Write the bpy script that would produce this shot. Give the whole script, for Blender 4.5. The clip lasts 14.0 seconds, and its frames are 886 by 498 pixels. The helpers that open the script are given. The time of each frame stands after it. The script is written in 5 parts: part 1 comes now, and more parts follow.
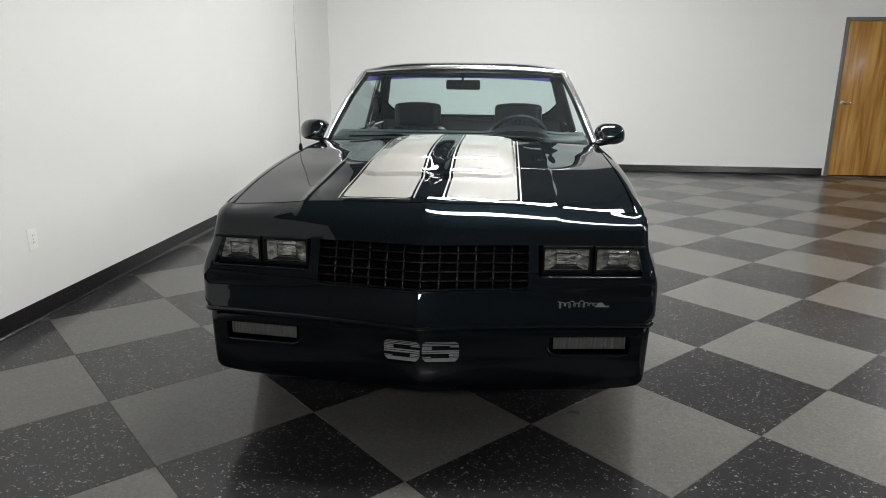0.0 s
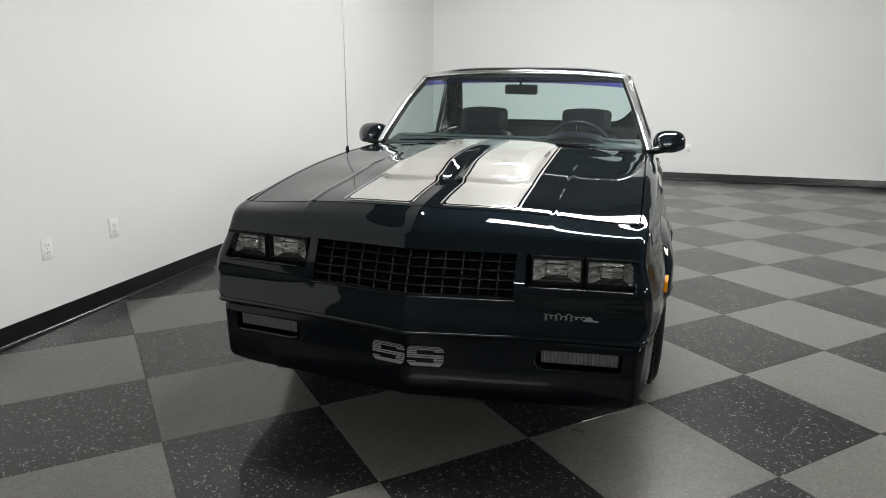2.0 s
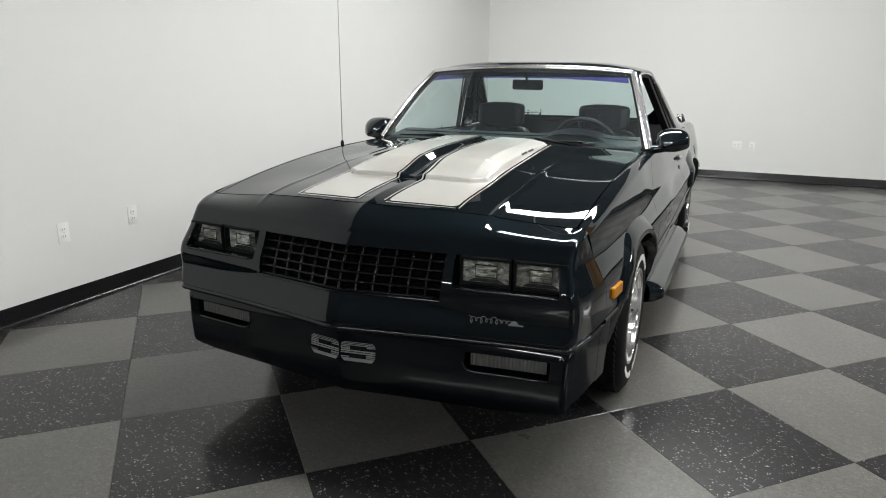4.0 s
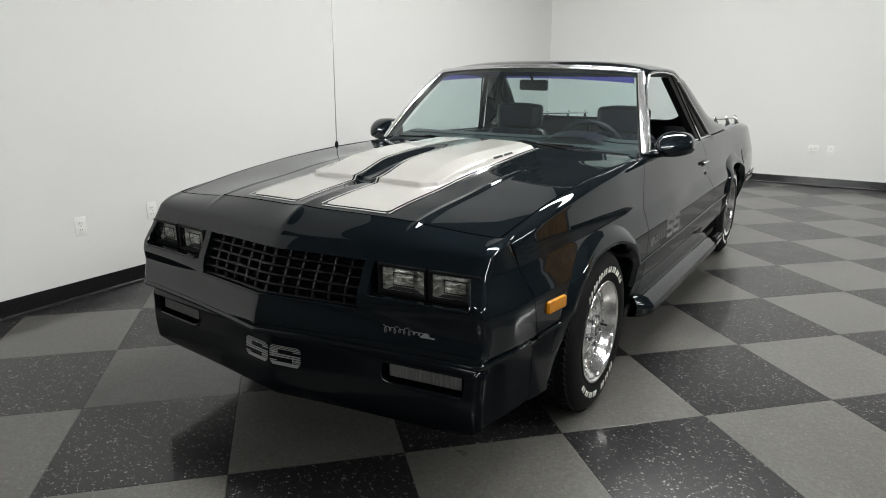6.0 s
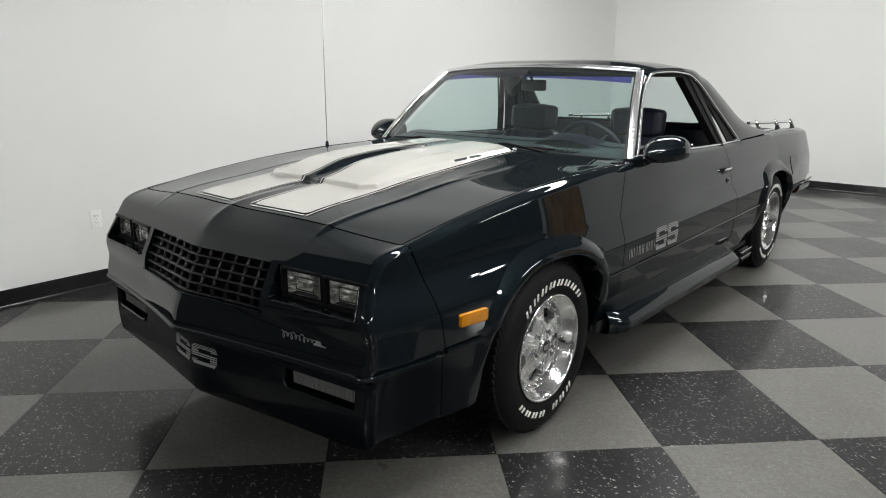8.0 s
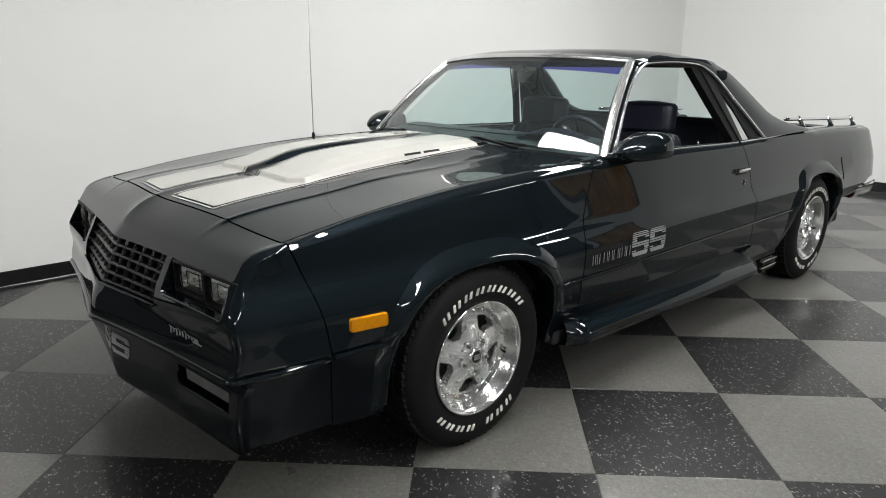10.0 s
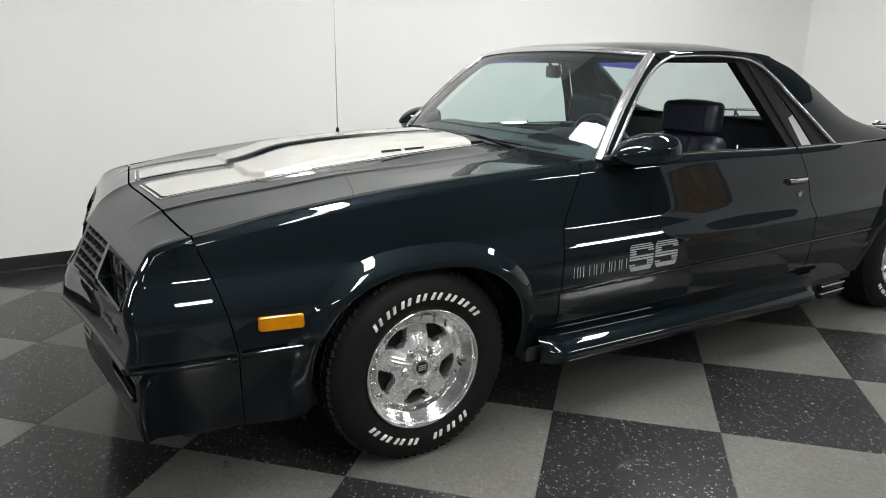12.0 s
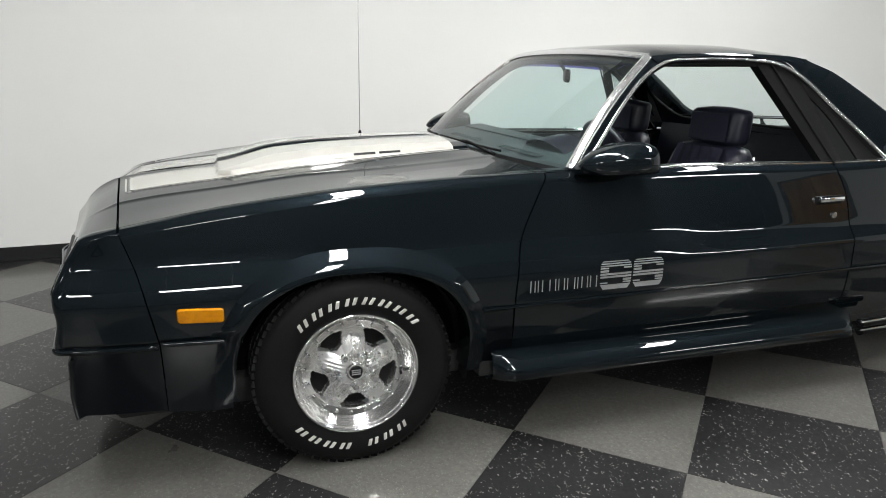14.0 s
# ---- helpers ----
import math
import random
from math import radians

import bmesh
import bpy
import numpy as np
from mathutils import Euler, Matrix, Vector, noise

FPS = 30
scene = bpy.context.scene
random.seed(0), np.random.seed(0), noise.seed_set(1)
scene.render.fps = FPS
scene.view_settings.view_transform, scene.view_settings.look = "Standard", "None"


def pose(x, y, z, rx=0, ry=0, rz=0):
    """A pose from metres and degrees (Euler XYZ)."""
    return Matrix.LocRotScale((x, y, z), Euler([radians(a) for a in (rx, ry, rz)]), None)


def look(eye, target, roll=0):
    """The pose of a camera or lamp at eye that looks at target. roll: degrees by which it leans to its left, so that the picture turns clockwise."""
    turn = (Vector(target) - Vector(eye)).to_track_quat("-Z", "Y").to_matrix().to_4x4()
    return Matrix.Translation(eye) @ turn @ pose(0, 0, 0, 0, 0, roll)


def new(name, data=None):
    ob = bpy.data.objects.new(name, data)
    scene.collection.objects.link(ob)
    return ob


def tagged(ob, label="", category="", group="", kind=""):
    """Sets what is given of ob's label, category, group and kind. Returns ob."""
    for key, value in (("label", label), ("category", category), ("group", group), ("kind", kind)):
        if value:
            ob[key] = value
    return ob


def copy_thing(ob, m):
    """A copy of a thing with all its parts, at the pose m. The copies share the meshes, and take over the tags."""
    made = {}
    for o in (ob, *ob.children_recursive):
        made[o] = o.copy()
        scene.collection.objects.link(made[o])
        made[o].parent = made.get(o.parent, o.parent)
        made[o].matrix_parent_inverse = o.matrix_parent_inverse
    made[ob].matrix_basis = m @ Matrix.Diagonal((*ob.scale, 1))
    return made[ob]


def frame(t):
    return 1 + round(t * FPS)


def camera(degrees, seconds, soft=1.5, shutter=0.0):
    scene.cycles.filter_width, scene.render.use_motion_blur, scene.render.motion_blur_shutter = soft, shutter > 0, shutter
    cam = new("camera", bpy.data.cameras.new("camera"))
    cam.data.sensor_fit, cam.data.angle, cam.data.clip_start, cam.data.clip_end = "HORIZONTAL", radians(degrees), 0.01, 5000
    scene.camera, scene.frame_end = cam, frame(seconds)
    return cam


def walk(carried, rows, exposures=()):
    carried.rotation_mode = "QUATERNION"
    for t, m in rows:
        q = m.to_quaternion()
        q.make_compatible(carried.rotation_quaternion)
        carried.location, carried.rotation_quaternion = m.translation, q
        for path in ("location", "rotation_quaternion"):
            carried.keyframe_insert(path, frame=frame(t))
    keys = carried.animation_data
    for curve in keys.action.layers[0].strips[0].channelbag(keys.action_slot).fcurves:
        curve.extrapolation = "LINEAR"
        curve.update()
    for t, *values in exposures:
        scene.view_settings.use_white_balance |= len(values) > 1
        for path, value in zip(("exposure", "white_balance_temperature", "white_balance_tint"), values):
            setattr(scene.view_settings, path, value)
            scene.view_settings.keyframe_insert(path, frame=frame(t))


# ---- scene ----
cam = camera(67.4, 14.0, soft=1.0)
PATH = [
    (0, (0.293, -1.062, 1.292), (0.119, 0.868, 0.798), 0.5),
    (0.5, (0.409, -1.039, 1.294), (0.151, 0.883, 0.803), 0.5),
    (1, (0.53, -1.015, 1.294), (0.18, 0.893, 0.806), 0.4),
    (1.5, (0.636, -0.994, 1.291), (0.156, 0.886, 0.804), 0.5),
    (2, (0.75, -0.968, 1.295), (0.206, 0.894, 0.811), 0.5),
    (2.5, (0.863, -0.936, 1.294), (0.268, 0.911, 0.81), 0.6),
    (3, (0.981, -0.894, 1.298), (0.329, 0.932, 0.806), 0.6),
    (5.5, (1.557, -0.539, 1.325), (0.599, 1.14, 0.814), 0.4),
    (6, (1.665, -0.448, 1.32), (0.648, 1.198, 0.811), 0.3),
    (6.5, (1.777, -0.349, 1.321), (0.694, 1.255, 0.815), 0.4),
    (7, (1.877, -0.247, 1.317), (0.744, 1.322, 0.814), 0.3),
    (7.5, (1.974, -0.139, 1.311), (0.779, 1.383, 0.807), 0.3),
    (8, (2.067, -0.029, 1.312), (0.827, 1.457, 0.806), 0.3),
    (10.5, (2.464, 0.614, 1.305), (0.977, 1.84, 0.773), 0.4),
    (11, (2.534, 0.756, 1.303), (0.988, 1.908, 0.772), 0.4),
    (11.5, (2.588, 0.896, 1.297), (0.98, 1.959, 0.767), 0.4),
    (12, (2.645, 1.042, 1.291), (0.982, 2.016, 0.756), 0.4),
    (12.5, (2.697, 1.182, 1.29), (0.986, 2.072, 0.757), 0.5),
    (13, (2.756, 1.331, 1.29), (0.996, 2.121, 0.765), 0.5),
    (13.5, (2.807, 1.47, 1.289), (1.013, 2.182, 0.765), 0.5),
    (14, (2.854, 1.615, 1.287), (1.029, 2.245, 0.764), 0.5),
]
walk(cam, [(t, look(eye, target, roll)) for t, eye, target, roll in PATH],
     exposures=((0, -0.02), (3.0, -0.04), (6.0, -0.11), (8.0, -0.10), (11.0, 0.04), (14.0, 0.08)))

# ---- light ----
world = bpy.data.worlds.new("world")
world.use_nodes = True
world.node_tree.nodes["Background"].inputs[0].default_value = (0.5, 0.52, 0.55, 1)
world.node_tree.nodes["Background"].inputs[1].default_value = 0.02
scene.world = world
LAMP = 61.5          # emission strength of the ceiling tubes
CEIL = 4.6          # ceiling height
HANG = 3.35          # height of the hung light fixtures

# ---- materials ----
def mat(name, color, rough=0.5, metal=0.0, coat=0.0, coat_rough=0.03, vary=0.0, scale=8.0, bump=0.0, bump_scale=200.0, spec=0.5, rvary=0.0):
    """A principled material with colour and gloss that wander at two scales, and fine relief."""
    m = bpy.data.materials.new(name)
    m.use_nodes = True
    nt = m.node_tree
    b = nt.nodes["Principled BSDF"]
    b.inputs["Base Color"].default_value = (*color, 1)
    b.inputs["Roughness"].default_value = rough
    b.inputs["Metallic"].default_value = metal
    b.inputs["Coat Weight"].default_value = coat
    b.inputs["Coat Roughness"].default_value = coat_rough
    b.inputs["Specular IOR Level"].default_value = spec
    tc = nt.nodes.new("ShaderNodeTexCoord")
    if vary or rvary:
        n1 = nt.nodes.new("ShaderNodeTexNoise")
        n1.inputs["Scale"].default_value = scale
        n1.inputs["Detail"].default_value = 6
        n1.inputs["Roughness"].default_value = 0.65
        nt.links.new(tc.outputs["Object"], n1.inputs["Vector"])
        if vary:
            ramp = nt.nodes.new("ShaderNodeMix")
            ramp.data_type = "RGBA"
            ramp.inputs[6].default_value = (*[c * (1 - vary) for c in color], 1)
            ramp.inputs[7].default_value = (*[min(1, c * (1 + vary)) for c in color], 1)
            nt.links.new(n1.outputs[0], ramp.inputs[0])
            nt.links.new(ramp.outputs[2], b.inputs["Base Color"])
        if rvary:
            mr = nt.nodes.new("ShaderNodeMapRange")
            mr.inputs[3].default_value = max(0.0, rough - rvary)
            mr.inputs[4].default_value = rough + rvary
            nt.links.new(n1.outputs[0], mr.inputs[0])
            nt.links.new(mr.outputs[0], b.inputs["Roughness"])
    if bump:
        n2 = nt.nodes.new("ShaderNodeTexNoise")
        n2.inputs["Scale"].default_value = bump_scale
        n2.inputs["Detail"].default_value = 4
        nt.links.new(tc.outputs["Object"], n2.inputs["Vector"])
        bp = nt.nodes.new("ShaderNodeBump")
        bp.inputs["Strength"].default_value = bump
        bp.inputs["Distance"].default_value = 0.002
        nt.links.new(n2.outputs[0], bp.inputs["Height"])
        nt.links.new(bp.outputs[0], b.inputs["Normal"])
    return m


def glow(name, color, strength):
    m = bpy.data.materials.new(name)
    m.use_nodes = True
    b = m.node_tree.nodes["Principled BSDF"]
    b.inputs["Base Color"].default_value = (0.8, 0.8, 0.8, 1)
    b.inputs["Emission Color"].default_value = (*color, 1)
    b.inputs["Emission Strength"].default_value = strength
    return m


def glass(name, tint, ior=1.5, rough=0.0, haze=0.0):
    """A thin pane: tinted see-through with a Fresnel gloss, and a faint pale veil for reflected haze."""
    m = bpy.data.materials.new(name)
    m.use_nodes = True
    nt = m.node_tree
    nt.nodes.remove(nt.nodes["Principled BSDF"])
    out = nt.nodes["Material Output"]
    tr = nt.nodes.new("ShaderNodeBsdfTransparent")
    tr.inputs[0].default_value = (*tint, 1)
    gl = nt.nodes.new("ShaderNodeBsdfGlossy")
    gl.inputs["Roughness"].default_value = rough
    fr = nt.nodes.new("ShaderNodeFresnel")
    fr.inputs[0].default_value = ior
    mx = nt.nodes.new("ShaderNodeMixShader")
    nt.links.new(fr.outputs[0], mx.inputs[0])
    clear = tr
    # diffuse veil that paints the wall's pale reflection over the pane
    if haze:
        df = nt.nodes.new("ShaderNodeBsdfDiffuse")
        df.inputs[0].default_value = (0.62, 0.72, 0.72, 1)
        clear = nt.nodes.new("ShaderNodeMixShader")
        clear.inputs[0].default_value = haze
        nt.links.new(tr.outputs[0], clear.inputs[1])
        nt.links.new(df.outputs[0], clear.inputs[2])
    nt.links.new(clear.outputs[0], mx.inputs[1])
    nt.links.new(gl.outputs[0], mx.inputs[2])
    nt.links.new(mx.outputs[0], out.inputs[0])
    return m


def car_paint(name, base, flake, coat=1.0, coat_rough=0.02):
    """Clear-coated metallic paint: a dark base with fine flakes and a slight ripple in the coat."""
    m = mat(name, base, 0.42, 0.4, coat, coat_rough, spec=0.0)
    nt = m.node_tree
    b = nt.nodes["Principled BSDF"]
    tc = nt.nodes.new("ShaderNodeTexCoord")
    b.inputs["Coat IOR"].default_value = 1.5
    b.inputs["Specular Tint"].default_value = (0.06, 0.085, 0.10, 1)
    vo = nt.nodes.new("ShaderNodeTexVoronoi")
    vo.inputs["Scale"].default_value = 2200
    nt.links.new(tc.outputs["Object"], vo.inputs["Vector"])
    mr = nt.nodes.new("ShaderNodeMapRange")
    nt.links.new(vo.outputs["Color"], mr.inputs[0])
    mx = nt.nodes.new("ShaderNodeMix")
    mx.data_type = "RGBA"
    mx.inputs[6].default_value = (*base, 1)
    mx.inputs[7].default_value = (*flake, 1)
    nt.links.new(mr.outputs[0], mx.inputs[0])
    nt.links.new(mx.outputs[2], b.inputs["Base Color"])
    no = nt.nodes.new("ShaderNodeTexNoise")
    no.inputs["Scale"].default_value = 3.0
    nt.links.new(tc.outputs["Object"], no.inputs["Vector"])
    bp = nt.nodes.new("ShaderNodeBump")
    bp.inputs["Strength"].default_value = 0.05
    bp.inputs["Distance"].default_value = 0.01
    nt.links.new(no.outputs[0], bp.inputs["Height"])
    nt.links.new(bp.outputs[0], b.inputs["Coat Normal"])
    return m


def tile_material(name, base, blotch, chip, amount, size):
    """Vinyl composition tile: mottled base with chips, waxed; each tile shifted by its own random."""
    m = mat(name, base, 0.32, 0.0, 0.34, 0.08, spec=0.16)
    nt = m.node_tree
    b = nt.nodes["Principled BSDF"]
    tc = nt.nodes.new("ShaderNodeTexCoord")
    oi = nt.nodes.new("ShaderNodeObjectInfo")
    sh = nt.nodes.new("ShaderNodeVectorMath")
    sh.operation = "SCALE"
    sh.inputs[0].default_value = (31.0, 17.0, 5.0)
    nt.links.new(oi.outputs["Random"], sh.inputs["Scale"])
    ad = nt.nodes.new("ShaderNodeVectorMath")
    nt.links.new(tc.outputs["Object"], ad.inputs[0])
    nt.links.new(sh.outputs[0], ad.inputs[1])
    n1 = nt.nodes.new("ShaderNodeTexNoise")
    n1.inputs["Scale"].default_value = 70
    n1.inputs["Detail"].default_value = 5
    n1.inputs["Roughness"].default_value = 0.7
    nt.links.new(ad.outputs[0], n1.inputs["Vector"])
    r1 = nt.nodes.new("ShaderNodeValToRGB")
    r1.color_ramp.elements[0].position, r1.color_ramp.elements[1].position = 0.35, 0.68
    r1.color_ramp.elements[0].color, r1.color_ramp.elements[1].color = (*base, 1), (*blotch, 1)
    nt.links.new(n1.outputs[0], r1.inputs[0])
    # chips: small cells, only some of them, stretched a little by a warp
    wp = nt.nodes.new("ShaderNodeTexNoise")
    wp.inputs["Scale"].default_value = 90
    nt.links.new(ad.outputs[0], wp.inputs["Vector"])
    wa = nt.nodes.new("ShaderNodeVectorMath")
    wa.operation = "MULTIPLY_ADD"
    wa.inputs[1].default_value = (0.03, 0.03, 0.02)
    nt.links.new(wp.outputs["Color"], wa.inputs[0])
    nt.links.new(ad.outputs[0], wa.inputs[2])
    vo = nt.nodes.new("ShaderNodeTexVoronoi")
    vo.inputs["Scale"].default_value = size
    st = nt.nodes.new("ShaderNodeMapping")
    st.inputs["Rotation"].default_value = (0, 0, 0.6)
    st.inputs["Scale"].default_value = (0.5, 1.25, 1.0)
    nt.links.new(wa.outputs[0], st.inputs[0])
    nt.links.new(st.outputs[0], vo.inputs["Vector"])
    pick = nt.nodes.new("ShaderNodeMath")
    pick.operation = "GREATER_THAN"
    pick.inputs[1].default_value = 1 - amount
    sp = nt.nodes.new("ShaderNodeSeparateColor")
    nt.links.new(vo.outputs["Color"], sp.inputs[0])
    nt.links.new(sp.outputs[0], pick.inputs[0])
    near = nt.nodes.new("ShaderNodeMapRange")
    near.inputs[1].default_value, near.inputs[2].default_value = 0.25, 0.40
    near.inputs[3].default_value, near.inputs[4].default_value = 1.0, 0.0
    nt.links.new(vo.outputs["Distance"], near.inputs[0])
    mu = nt.nodes.new("ShaderNodeMath")
    mu.operation = "MULTIPLY"
    nt.links.new(pick.outputs[0], mu.inputs[0])
    nt.links.new(near.outputs[0], mu.inputs[1])
    mx = nt.nodes.new("ShaderNodeMix")
    mx.data_type = "RGBA"
    mx.inputs[7].default_value = (*chip, 1)
    nt.links.new(mu.outputs[0], mx.inputs[0])
    nt.links.new(r1.outputs[0], mx.inputs[6])
    # slow stains across the tile
    n3 = nt.nodes.new("ShaderNodeTexNoise")
    n3.inputs["Scale"].default_value = 4
    n3.inputs["Detail"].default_value = 5
    nt.links.new(ad.outputs[0], n3.inputs["Vector"])
    mr = nt.nodes.new("ShaderNodeMapRange")
    mr.inputs[3].default_value, mr.inputs[4].default_value = 0.82, 1.15
    nt.links.new(n3.outputs[0], mr.inputs[0])
    sc = nt.nodes.new("ShaderNodeVectorMath")
    sc.operation = "SCALE"
    nt.links.new(mx.outputs[2], sc.inputs[0])
    nt.links.new(mr.outputs[0], sc.inputs["Scale"])
    nt.links.new(sc.outputs[0], b.inputs["Base Color"])
    rr = nt.nodes.new("ShaderNodeMapRange")
    rr.inputs[3].default_value, rr.inputs[4].default_value = 0.24, 0.38
    nt.links.new(n3.outputs[0], rr.inputs[0])
    nt.links.new(rr.outputs[0], b.inputs["Roughness"])
    bp = nt.nodes.new("ShaderNodeBump")
    bp.inputs["Strength"].default_value = 0.06
    bp.inputs["Distance"].default_value = 0.001
    nt.links.new(n1.outputs[0], bp.inputs["Height"])
    nt.links.new(bp.outputs[0], b.inputs["Normal"])
    return m


def facet_material(name):
    """Bright moulded reflector: chrome broken into small facets, their glints partly painted as light and dark cells.
    """
    m = mat(name, (0.97, 0.96, 0.92), 0.42, 0.70)
    nt = m.node_tree
    b = nt.nodes["Principled BSDF"]
    tc = nt.nodes.new("ShaderNodeTexCoord")
    mp = nt.nodes.new("ShaderNodeMapping")
    mp.inputs["Scale"].default_value = (0.7, 1.0, 1.5)
    nt.links.new(tc.outputs["Object"], mp.inputs[0])
    no = nt.nodes.new("ShaderNodeTexNoise")
    no.inputs["Scale"].default_value = 26
    no.inputs["Detail"].default_value = 2
    nt.links.new(mp.outputs[0], no.inputs["Vector"])
    vo = nt.nodes.new("ShaderNodeTexVoronoi")
    vo.inputs["Scale"].default_value = 34
    nt.links.new(mp.outputs[0], vo.inputs["Vector"])
    ad = nt.nodes.new("ShaderNodeMath")
    nt.links.new(no.outputs[0], ad.inputs[0])
    nt.links.new(vo.outputs["Distance"], ad.inputs[1])
    # cell tones imitate the broken bright and dark reflections
    facets = nt.nodes.new("ShaderNodeTexVoronoi")
    facets.inputs["Scale"].default_value = 75
    nt.links.new(mp.outputs[0], facets.inputs["Vector"])
    ramp = nt.nodes.new("ShaderNodeValToRGB")
    ramp.color_ramp.elements[0].position, ramp.color_ramp.elements[1].position = 0.12, 0.55
    ramp.color_ramp.elements[0].color, ramp.color_ramp.elements[1].color = (0.42, 0.42, 0.38, 1), (0.98, 0.97, 0.92, 1)
    nt.links.new(facets.outputs["Color"], ramp.inputs[0])
    nt.links.new(ramp.outputs[0], b.inputs["Base Color"])
    bp = nt.nodes.new("ShaderNodeBump")
    bp.inputs["Strength"].default_value = 1.0
    bp.inputs["Distance"].default_value = 0.03
    nt.links.new(ad.outputs[0], bp.inputs["Height"])
    nt.links.new(bp.outputs[0], b.inputs["Normal"])
    return m


def wood_material(name):
    """Varnished veneer with tall cathedral grain."""
    m = mat(name, (0.5, 0.27, 0.07), 0.3, 0, 0.3, 0.1)
    nt = m.node_tree
    b = nt.nodes["Principled BSDF"]
    tc = nt.nodes.new("ShaderNodeTexCoord")
    mp = nt.nodes.new("ShaderNodeMapping")
    mp.inputs["Scale"].default_value = (7.0, 1.0, 0.55)
    nt.links.new(tc.outputs["Object"], mp.inputs[0])
    no = nt.nodes.new("ShaderNodeTexNoise")
    no.inputs["Scale"].default_value = 1.6
    no.inputs["Detail"].default_value = 8
    no.inputs["Distortion"].default_value = 0.6
    nt.links.new(mp.outputs[0], no.inputs["Vector"])
    fine = nt.nodes.new("ShaderNodeMapping")
    fine.inputs["Scale"].default_value = (160.0, 1.0, 3.0)
    nt.links.new(tc.outputs["Object"], fine.inputs[0])
    nf = nt.nodes.new("ShaderNodeTexNoise")
    nf.inputs["Scale"].default_value = 1.0
    nf.inputs["Detail"].default_value = 4
    nt.links.new(fine.outputs[0], nf.inputs["Vector"])
    av = nt.nodes.new("ShaderNodeMath")
    av.operation = "MULTIPLY_ADD"
    av.inputs[1].default_value = 0.25
    nt.links.new(nf.outputs[0], av.inputs[0])
    nt.links.new(no.outputs[0], av.inputs[2])
    r = nt.nodes.new("ShaderNodeValToRGB")
    r.color_ramp.elements[0].position, r.color_ramp.elements[1].position = 0.45, 0.78
    r.color_ramp.elements[0].color, r.color_ramp.elements[1].color = (0.3, 0.12, 0.02, 1), (0.62, 0.35, 0.1, 1)
    nt.links.new(av.outputs[0], r.inputs[0])
    nt.links.new(r.outputs[0], b.inputs["Base Color"])
    return m


PAINT = car_paint("midnight_paint", (0.0060, 0.0090, 0.0113), (0.0076, 0.0114, 0.0145))
LOWER_PAINT = car_paint("lower_paint", (0.0034, 0.0046, 0.0064), (0.0056, 0.0076, 0.0106), 0.7, 0.10)
SILVER = mat("silver_stripe", (0.40, 0.392, 0.362), 0.5, 0.06, 1.0, 0.02, vary=0.03, scale=30)
PIN = mat("silver_pinstripe", (0.55, 0.55, 0.53), 0.3, 0.3, 1.0, 0.02)
DECAL = mat("silver_decal", (0.33, 0.335, 0.34), 0.35, 0.3, 1.0, 0.03)
CHROME = mat("chrome", (0.86, 0.87, 0.88), 0.05, 1.0, rvary=0.02, scale=20)
ALU = mat("polished_aluminium", (0.90, 0.90, 0.89), 0.16, 0.93, rvary=0.05, scale=25)
SATIN = mat("brushed_aluminium", (0.90, 0.90, 0.89), 0.27, 0.86, rvary=0.06, scale=12)
TYRE = mat("tyre_rubber", (0.007, 0.007, 0.0072), 0.65, 0, spec=0.14, vary=0.3, scale=30, bump=0.25, bump_scale=300)
WHITE = mat("white_rubber", (0.66, 0.65, 0.60), 0.6, 0, vary=0.12, scale=60)
BLACK = mat("black_plastic", (0.007, 0.007, 0.0075), 0.4, 0, vary=0.2, scale=40, bump=0.1, spec=0.14)
RUBBER = mat("black_rubber", (0.008, 0.008, 0.0085), 0.5, vary=0.2, scale=30, spec=0.14)
# near-black colour that stands for the shade inside recesses
DARK = mat("cavity_shade", (0.004, 0.004, 0.004), 0.95, vary=0.2, spec=0.03)
UNDER = mat("underseal", (0.012, 0.012, 0.012), 0.8, vary=0.3, scale=12, bump=0.4, bump_scale=60)
AMBER = mat("amber_plastic", (0.50, 0.19, 0.001), 0.22, 0, 0.2, 0.05, spec=0.3, vary=0.35, scale=38, bump=0.5, bump_scale=70)
CLOTH = mat("navy_cloth", (0.009, 0.010, 0.026), 0.85, vary=0.3, scale=60, bump=0.5, bump_scale=500)
VINYL = mat("navy_vinyl", (0.009, 0.010, 0.019), 0.38, vary=0.2, scale=25, bump=0.2, bump_scale=250)
DASH = mat("slate_dash", (0.034, 0.050, 0.053), 0.5, vary=0.2, scale=25, bump=0.2, bump_scale=300)
LINER = mat("grey_liner", (0.10, 0.12, 0.13), 0.9, vary=0.1, scale=40)
WALLP = mat("wall_paint", (0.80, 0.80, 0.785), 0.72, vary=0.02, scale=1.2, bump=0.15, bump_scale=120, spec=0.3)
CEILP = mat("ceiling_paint", (0.05, 0.05, 0.052), 0.9, vary=0.03, scale=2.0, bump=0.3, bump_scale=90)
# dark wall colour that stands in for poorly lit parts of the room
DARKW = mat("dim_wall_paint", (0.045, 0.047, 0.05), 0.7, vary=0.15, scale=2.0, bump=0.15, bump_scale=100)
BASEB = mat("vinyl_base", (0.010, 0.010, 0.011), 0.22, vary=0.3, scale=5, bump=0.1, bump_scale=30)
GROUT = mat("tile_bed", (0.03, 0.03, 0.03), 0.8, vary=0.2)
STEELP = mat("grey_frame_paint", (0.15, 0.145, 0.14), 0.45, vary=0.08, scale=6, bump=0.1, bump_scale=80)
